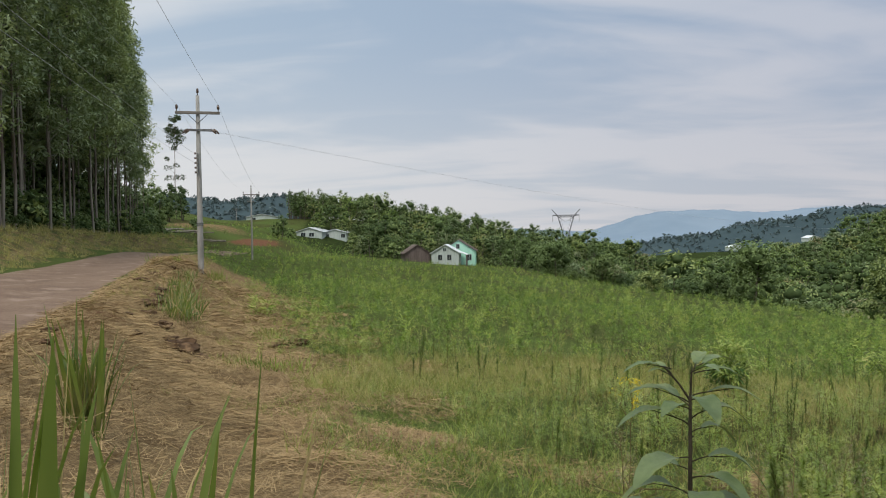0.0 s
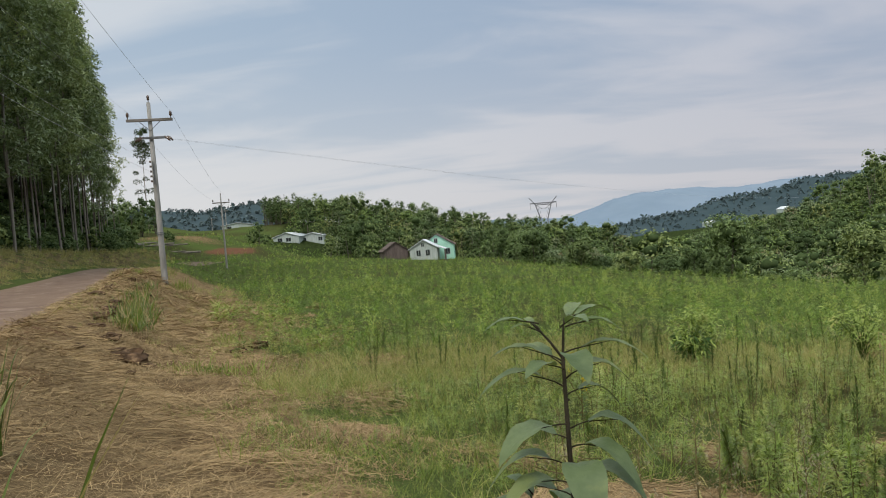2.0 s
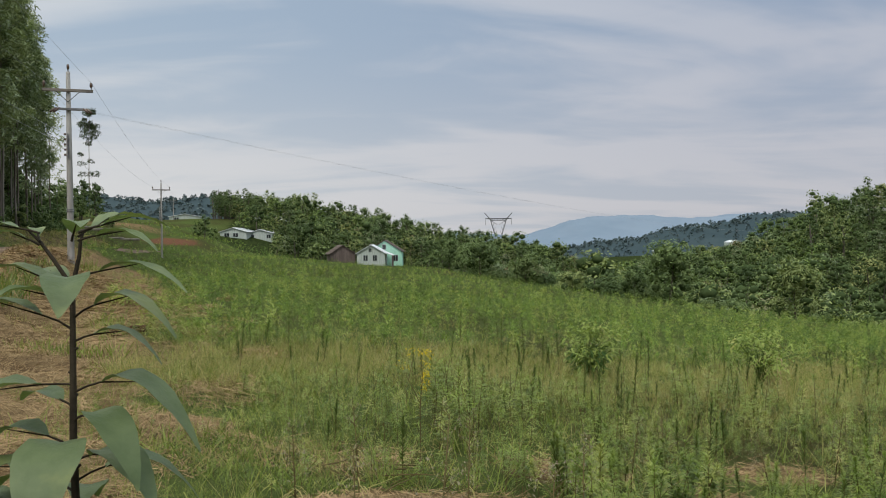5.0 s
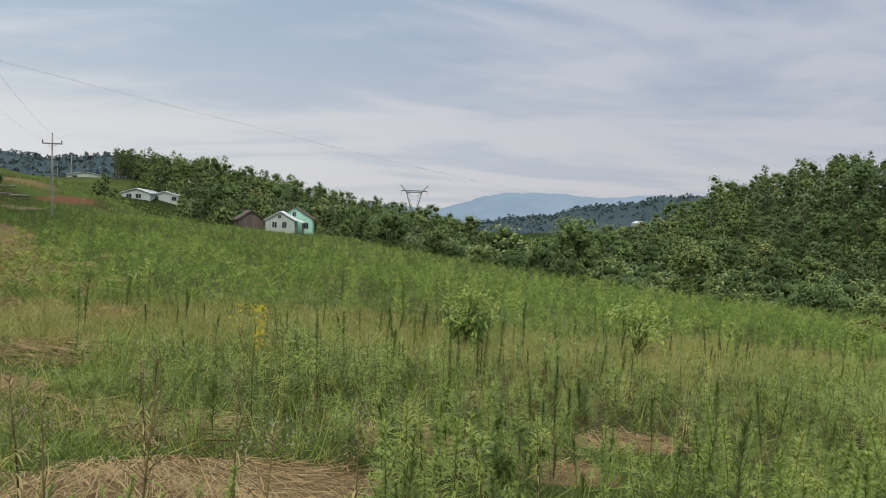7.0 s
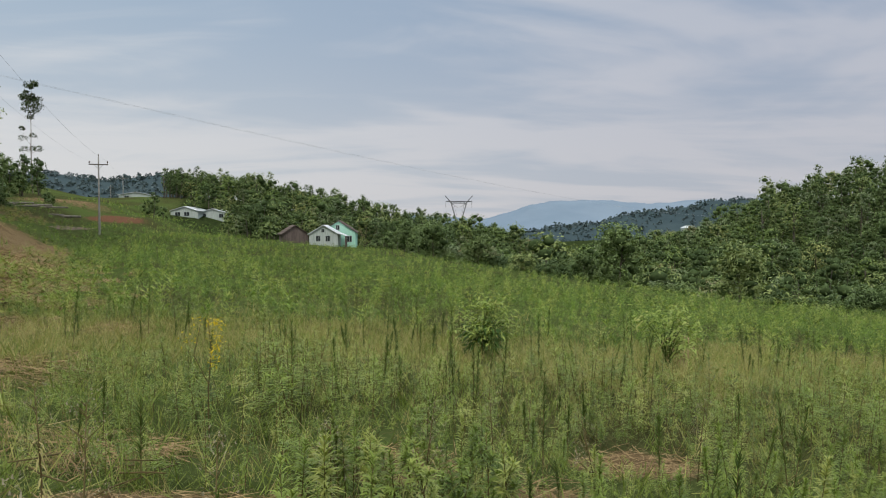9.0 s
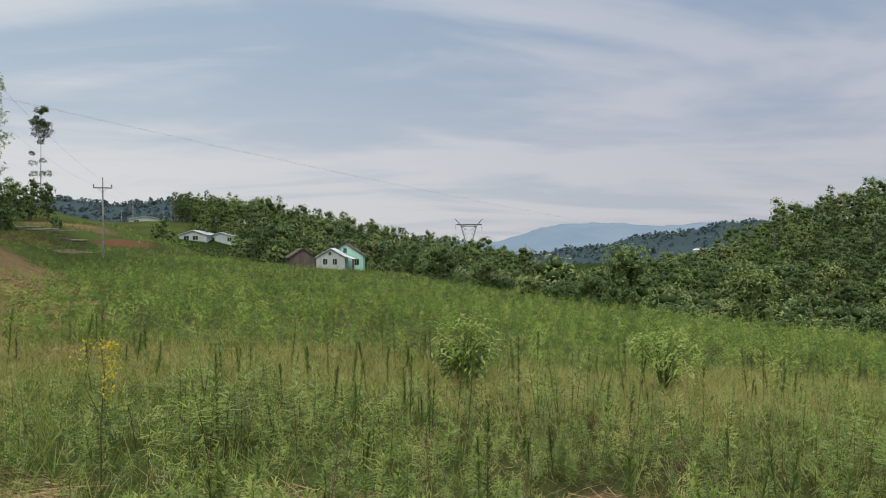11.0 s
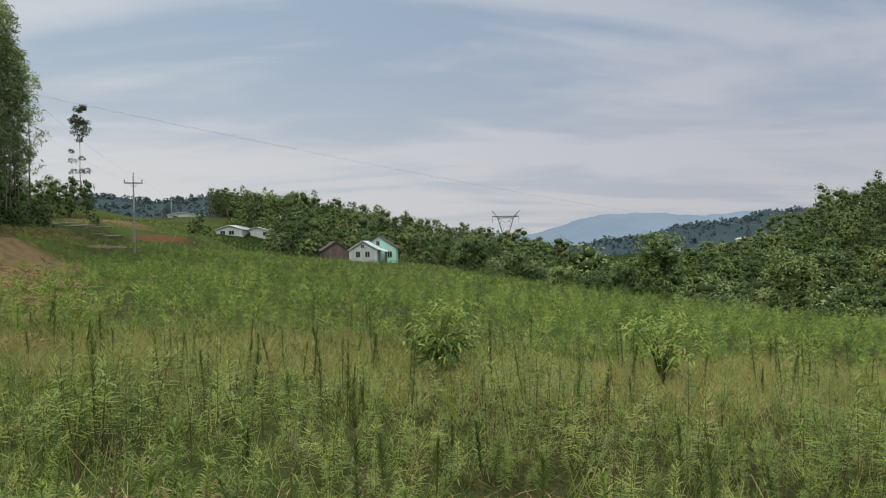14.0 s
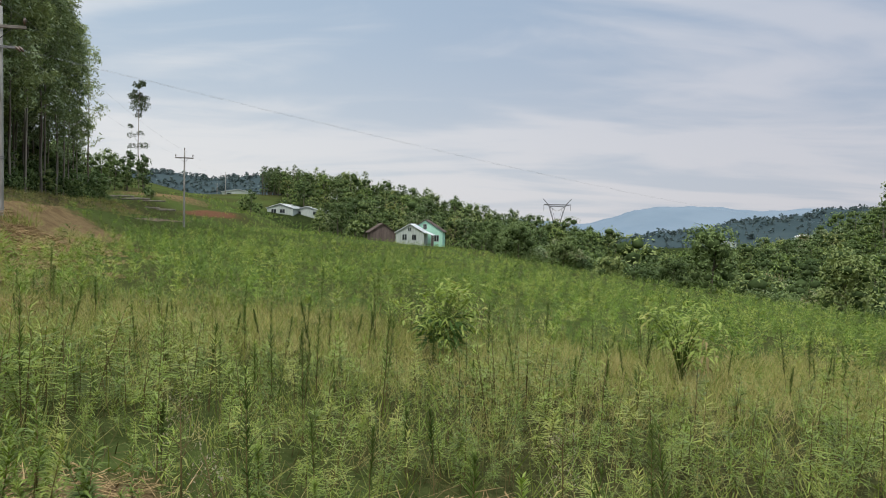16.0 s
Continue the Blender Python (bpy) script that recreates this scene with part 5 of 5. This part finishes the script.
def field_tuft(at, label, count, height, width, mat="cane", spread=0.22, dead=0.2):
    """A tuft of grass farther off: green blades and withered ones, two parts."""
    t = thing("grass_tuft", label, "grass", spot(*at), 0, "grass tufts on the bank")
    for name, n, m in (("tuft", count, mat), ("withered_tuft", max(3, int(count * dead)), "withered")):
        base = np.column_stack([rng.normal(0, spread * 0.5, n), rng.normal(0, spread * 0.5, n), np.full(n, -0.03)])
        way = np.column_stack([rng.normal(0, 0.33, n), rng.normal(0, 0.33, n), np.ones(n)])
        obj(name, mesh_of(name, *blades(base, way, rng.uniform(0.5, 1.0, n) * height, width * rng.uniform(0.6, 1.2, n), rng.uniform(0.1, 0.6, n), rng.uniform(-1, 1, n), 4)), m, t, kind="stuff")


cane_clump((0.0, 0.84), "clump of broad green grass blades at the path's edge", 18, 1.2, 1.62, 0.046, 0.26, 0.22, 5, (0.03, 0.02), 0.08)
cane_clump((0.50, 0.95), "green grass blades leaning over the bank", 9, 1.3, 1.66, 0.040, 0.34, 0.20, 9, (0.26, 0.0), 0.10)
cane_clump((-0.08, 1.85), "young bright green grass clump on the bank", 48, 1.0, 1.5, 0.036, 0.46, 0.6, 8, (0, 0), 0.17)
cane_clump((-2.40, 6.1), "dark green grass clump with withered blades on the bank", 60, 0.9, 1.5, 0.034, 0.36, 0.35, 30, (0.03, 0), 0.15)
cane_clump((-1.1, 2.6), "withered pale grass clump on the bank", 6, 0.4, 0.8, 0.016, 0.5, 0.5, 18)
for x, y, h, n in ((-6.0, 17.9, 1.0, 150), (-6.4, 18.9, 1.05, 130), (-6.9, 20.3, 1.0, 110), (-7.5, 22.0, 0.95, 90), (-8.3, 24.2, 0.9, 70), (-9.3, 27.5, 0.8, 50)):
    field_tuft((x, y), "bright green grass tuft on the straw bank", n, h, 0.024, "cane", 0.5, 0.25)
for x, y, h, n in ((-3.6, 14.3, 0.42, 90), (-3.1, 14.2, 0.40, 80), (-2.6, 14.3, 0.45, 70), (-2.2, 14.4, 0.62, 40), (-9.7, 32.0, 0.8, 70), (-9.9, 33.4, 0.9, 70), (-15.1, 38.8, 1.15, 90), (-13.8, 36.2, 0.7, 40), (-11.2, 31.6, 0.5, 40), (-12.2, 38.0, 0.8, 50), (-4.2, 19.5, 0.5, 50)):
    field_tuft((x, y), "low dark green grass tuft on trampled straw", n, h, 0.018, "grass", 0.42, 0.35)


def clod(at, size, label):
    bm = bmesh.new()
    bmesh.ops.create_icosphere(bm, subdivisions=3, radius=1.0)
    o = Vector((rng.uniform(0, 50), rng.uniform(0, 50), 0))
    for v in bm.verts:
        d = v.co.copy()
        k = 1 + 0.45 * noise.noise(d * 1.3 + o) + 0.36 * noise.noise(d * 3.7 + o) + 0.26 * noise.noise(d * 9 + o)
        v.co = Vector((d.x * size[0] * k, d.y * size[1] * k, d.z * size[2] * k))
    me = bpy.data.meshes.new("earth_clod")
    bm.to_mesh(me)
    bm.free()
    ob = obj("earth_clod", me, "clod", label=label, category="earth clod", group="clods of dug earth")
    ob.matrix_world = pose(*spot(*at, size[2] * 0.2), 0, 0, rng.uniform(0, 360))


clod((-4.5, 14.2), (0.36, 0.28, 0.20), "large dark clod of dug earth on the straw")
for x, y, k in ((-4.1, 14.0, 0.18), (-4.9, 14.5, 0.2), (-5.2, 13.6, 0.15), (-5.6, 15.8, 0.26), (-6.2, 16.5, 0.22), (-6.7, 17.6, 0.28), (-6.9, 18.8, 0.3), (-7.4, 20.0, 0.26), (-7.9, 21.5, 0.3), (-6.1, 15.2, 0.16), (-8.0, 19.0, 0.2), (-8.8, 22.5, 0.24), (-9.3, 24.5, 0.25), (-8.7, 26.0, 0.22), (-4.0, 12.9, 0.12), (-10.2, 28.5, 0.22), (-5.3, 10.8, 0.14), (-4.7, 9.6, 0.12), (-3.0, 18.2, 0.3), (-3.3, 17.4, 0.22)):
    clod((x, y), (k, k * 0.8, k * 0.36), "brown clod of dug earth on the bank")


def pale_shrub(at, height, wide, label, core=False, dry=False):
    """A shrub of thin stems with drooping pale leaves; one has a dark grassy heart."""
    t = thing("shrub", label, "shrub", spot(*at))
    leaf = Heap()
    for k in range(30):
        a, r = rng.uniform(0, 6.28), wide * 0.5 * rng.uniform(0.3, 1)
        end = np.array([r * math.cos(a), r * math.sin(a), height * rng.uniform(0.35, 1.0)])
        obj("stem", mesh_of("stem", *tube([(0, 0, 0), end * [0.35, 0.35, 0.6], end], [0.009, 0.007, 0.003], 5)), "spike", t)
        n = 20
        b = end + rng.normal(0, 0.10, (n, 3)) - [0, 0, 0.05]
        ang = rng.uniform(0, 6.28, n)
        way = np.column_stack([np.cos(ang), np.sin(ang), rng.uniform(-0.3, 0.7, n)])
        leaf.put(*blades(b, way, rng.uniform(0.09, 0.17, n), rng.uniform(0.028, 0.045, n), 0.5, rng.uniform(-0.5, 0.5, n), 3))
    obj("foliage", leaf.mesh("foliage"), "lime", t)
    n = 320 if core else 36
    ang, r = rng.uniform(0, 6.28, n), rng.uniform(0, 1, n) ** 0.6
    b = np.column_stack([0.36 * r * np.cos(ang), 0.36 * r * np.sin(ang), height * rng.uniform(0.08, 0.55, n)])
    way = np.column_stack([np.cos(ang), np.sin(ang), rng.uniform(-0.8, 0.7, n)])
    if core:
        obj("dark_heart", mesh_of("dark_heart", *blades(b, way, rng.uniform(0.10, 0.22, n), rng.uniform(0.025, 0.05, n), 0.4, rng.uniform(-1, 1, n), 3)), "bush", t, "dark green hanging inner leaves")
    if dry:
        b[:, 0] += 0.38
        obj("dry_leaves", mesh_of("dry_leaves", *blades(b, way, rng.uniform(0.15, 0.3, n), rng.uniform(0.03, 0.045, n), 1.2, rng.uniform(-1, 1, n), 3)), "withered", t, "withered tan leaves")


pale_shrub((6.77, 15.63), 1.1, 1.0, "pale green shrub with a dark leafy heart in the grass", core=True)
pale_shrub((10.44, 15.75), 1.25, 1.15, "pale lime shrub with drooping leaves, partly withered", dry=True)
pale_shrub((24.0, 26.0), 1.2, 1.5, "low pale shrub in the lower field")


def golden_plant(at):
    t = thing("flowering_weed", "tall weed with arching bright yellow flower spikes", "flower", spot(*at))
    stem = [(0, 0, 0), (0.0, 0, 0.55), (0.03, 0, 0.9), (0.0, 0, 1.18)]
    obj("stem", mesh_of("stem", *tube(stem, [0.007, 0.006, 0.004, 0.002], 5)), "stem", t)
    lines = (
        np.array([(0.02, 0, 0.72), (0.05, 0.0, 0.86), (0.07, 0, 1.0), (0.05, 0, 1.14)]),
        np.array([(0.05, 0, 1.14), (0.0, 0.0, 1.17), (-0.07, 0, 1.16), (-0.14, 0, 1.13)]),
        np.array([(0.07, 0.02, 0.95), (0.10, 0.03, 1.05), (0.11, 0.03, 1.12), (0.09, 0.03, 1.17)]),
        np.array([(-0.22, 0, 0.98), (-0.19, 0.0, 1.01), (-0.15, 0, 1.02), (-0.12, 0, 1.0)]),
    )
    for line, n in zip(lines, (95, 40, 40, 16)):
        u = rng.uniform(0, 3, n)
        i = np.minimum(u.astype(int), 2)
        p = line[i] + (line[i + 1] - line[i]) * (u - i)[:, None] + rng.normal(0, 0.030, (n, 3))
        way = rng.normal(size=(n, 3)) + [0, 0, 0.4]
        obj("flower_spike", mesh_of("flower_spike", *blades(p, way, rng.uniform(0.018, 0.034, n), rng.uniform(0.012, 0.02, n), 0.2, rng.uniform(-1, 1, n), 1)), "yellow", t, kind="stuff")
    obj("side_stem", mesh_of("side_stem", *tube([(0, 0, 0.6), (-0.12, 0, 0.85), (-0.06, 0, 1.13)], [0.004, 0.004, 0.002], 5)), "stem", t)
    n = 60
    u, a = rng.uniform(0.1, 0.8, n), rng.uniform(0, 6.28, n)
    obj("foliage", mesh_of("foliage", *blades(np.column_stack([0.02 * u, 0 * u, u]), np.column_stack([np.cos(a), np.sin(a), 0.6 + 0 * a]), rng.uniform(0.07, 0.12, n), rng.uniform(0.012, 0.02, n), 0.5, None, 2)), "spike", t)


golden_plant((3.14, 8.56))


def seed_weed(at, height, label):
    """A branching brown weed carrying small pale seed heads."""
    t = thing("seeding_weed", label, "weed", spot(*at), rng.uniform(0, 360), "seeding weeds")
    wood = Heap()
    tips = []
    lean = rng.normal(0, 0.10, 2)
    wood.put(*tube([(0, 0, -0.03), (lean[0] * 0.4, lean[1] * 0.4, height * 0.5), (lean[0], lean[1], height)], [0.007, 0.005, 0.002], 5))
    for k in range(26):
        u = rng.uniform(0.35, 1.0)
        a = rng.uniform(0, 6.28)
        p = np.array([lean[0] * u, lean[1] * u, height * u])
        e = p + np.array([math.cos(a), math.sin(a), 0.9]) * 0.17 * height * (1.25 - u)
        wood.put(*tube([p, e], [0.0025, 0.001], 3))
        tips += [e + rng.normal(0, 0.022, 3) for _ in range(7)]
    obj("stem", wood.mesh("stem"), "stem", t)
    tips = np.array(tips)
    way = rng.normal(size=tips.shape) + [0, 0, 0.8]
    obj("seed_fluff", mesh_of("seed_fluff", *blades(tips, way, 0.013, 0.009, 0.1, None, 1)), "bloom", t, kind="stuff")
    n = 26
    u, a = rng.uniform(0.1, 0.6, n), rng.uniform(0, 6.28, n)
    obj("foliage", mesh_of("foliage", *blades(np.column_stack([lean[0] * u, lean[1] * u, height * u]), np.column_stack([np.cos(a), np.sin(a), 0.2 + 0 * a]), rng.uniform(0.06, 0.11, n), rng.uniform(0.008, 0.014, n), 0.8, None, 2)), "dry", t)


for x, y, h in ((3.05, 3.9, 1.05), (3.5, 3.7, 0.9), (2.7, 4.1, 0.85), (3.9, 4.6, 0.9), (3.3, 5.0, 0.95), (2.3, 5.0, 0.8), (4.3, 6.0, 0.8), (4.9, 7.0, 0.85), (6.2, 7.0, 0.8), (5.6, 8.0, 0.8), (7.6, 8.4, 0.8), (2.6, 6.4, 0.8), (4.4, 3.9, 0.7)):
    seed_weed((x, y), h, "brown branching weed with small pale seed heads")


def build_low_growth():
    """Shrubs under the eucalyptus stand and on the bank behind it."""
    models = [tree_model(rng, rng.uniform(2.2, 3.4), rng.uniform(1.2, 1.8), 9, 260, 0.24, 0.02, 2, 3) for _ in range(5)]
    tall = [tree_model(rng, rng.uniform(5, 8), rng.uniform(1.9, 2.8), 10, 300, 0.34, 0.05, 3, 3) for _ in range(5)]
    rows = []
    for _ in range(230):
        y = rng.uniform(34, 110)
        x = float(road_x(y)) - rng.uniform(8.8, 15 if rng.uniform() < 0.6 else 38)
        rows.append((*spot(x, y, -0.2), rng.uniform(0.45, 1.15) * (1.0 if x > float(road_x(y)) - 13 else 2.0)))
    for _ in range(150):
        y = rng.uniform(34, 112)
        x = float(road_x(y)) - rng.uniform(16, 36)
        rows.append((*spot(x, y, -0.2), rng.uniform(2.4, 3.6)))
    for _ in range(120):
        x, y = rng.uniform(-92, -50), rng.uniform(112, 160)
        if x < -50 - 0.12 * (y - 112):
            rows.append((*spot(x, y, -0.2), rng.uniform(1.2, 3.0)))
    for x, y, k in ((-44.5, 128, 0.8), (-43, 126, 0.7), (-40.5, 176, 2.0), (-38.0, 174, 1.6), (-42, 178, 1.4), (-11.5, 142, 1.5), (-13, 144, 1.7), (8.0, 143, 0.9), (10, 145, 1.2), (5.8, 142, 0.7), (-45.5, 131, 0.6)):
        rows.append((*spot(x, y, -0.2), k))
    for _ in range(160):
        x, y = rng.uniform(12, 110), rng.uniform(60, 150)
        if 0.5 < field_end(x, y) < 8:
            rows.append((*spot(x, y, -0.2), rng.uniform(0.5, 1.0)))
    rows = np.array(rows)
    big = rows[:, 3] > 1.5
    high = rows[big] * [1, 1, 1, 0.42]
    rows = rows[~big]
    top = None
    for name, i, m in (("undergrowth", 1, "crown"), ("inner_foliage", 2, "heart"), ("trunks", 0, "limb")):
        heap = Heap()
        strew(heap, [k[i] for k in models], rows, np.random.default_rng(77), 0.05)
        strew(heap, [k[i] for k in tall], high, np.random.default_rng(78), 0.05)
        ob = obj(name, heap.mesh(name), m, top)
        top = top or tagged(ob, "dark green undergrowth at the foot of the trees", "shrubs", kind="stuff")


build_low_growth()

for i in range(9):
    sx, sy = 2.8 + rng.normal(0, 0.22), 7.0 + rng.normal(0, 0.18)
    st = thing("dry_stick", "dry pale stick lying among the weeds", "stick", spot(sx, sy, 0.05 + 0.02 * i), rng.uniform(0, 360), "heap of dry sticks")
    L = rng.uniform(0.2, 0.45)
    obj("shaft", mesh_of("shaft", *tube([(-L / 2, 0, 0), (0, 0.02, 0.03), (L / 2, 0, 0.06)], [0.007, 0.006, 0.004], 5)), "stem", st)


for i in range(7):
    bx, by = 35.4 + rng.normal(0, 1.6), 38.6 + rng.normal(0, 0.5)
    br = thing("fallen_branch", "bare reddish brown branch lying in the lower field", "branch", spot(bx, by, 0.25 + 0.05 * i), rng.uniform(-25, 15), "fallen branches")
    L = rng.uniform(2.0, 4.2)
    obj("limb", mesh_of("limb", *tube([(-L / 2, 0, 0), (-L / 6, 0.1, 0.12), (L / 4, -0.05, 0.1), (L / 2, 0.1, 0.3)], [0.07, 0.06, 0.045, 0.02], 6)), "clod", br)
    for k in range(3):
        u = rng.uniform(-0.3, 0.4) * L
        obj("twig", mesh_of("twig", *tube([(u, 0, 0.1), (u + 0.4, rng.normal(0, 0.3), 0.25), (u + 0.8, rng.normal(0, 0.5), rng.uniform(0.25, 0.5))], [0.03, 0.02, 0.008], 4)), "clod", br)


def cut_log(at, long, r, turn, label):
    t = thing("log", label, "log", spot(*at, r), turn, "felled logs")
    V, Q, T = tube([(-long / 2, 0, 0), (0, 0, 0.03), (long / 2, 0, 0)], [r, r * 0.95, r * 0.85], 8)
    obj("trunk", mesh_of("trunk", V, Q, T), "trunk", t)


for i in range(9):
    cut_log((-42.5 + rng.normal(0, 2.5), 119 + rng.normal(0, 3)), rng.uniform(2.5, 4.5), rng.uniform(0.12, 0.2), rng.uniform(-20, 25), "pale felled log lying on the cleared slope")
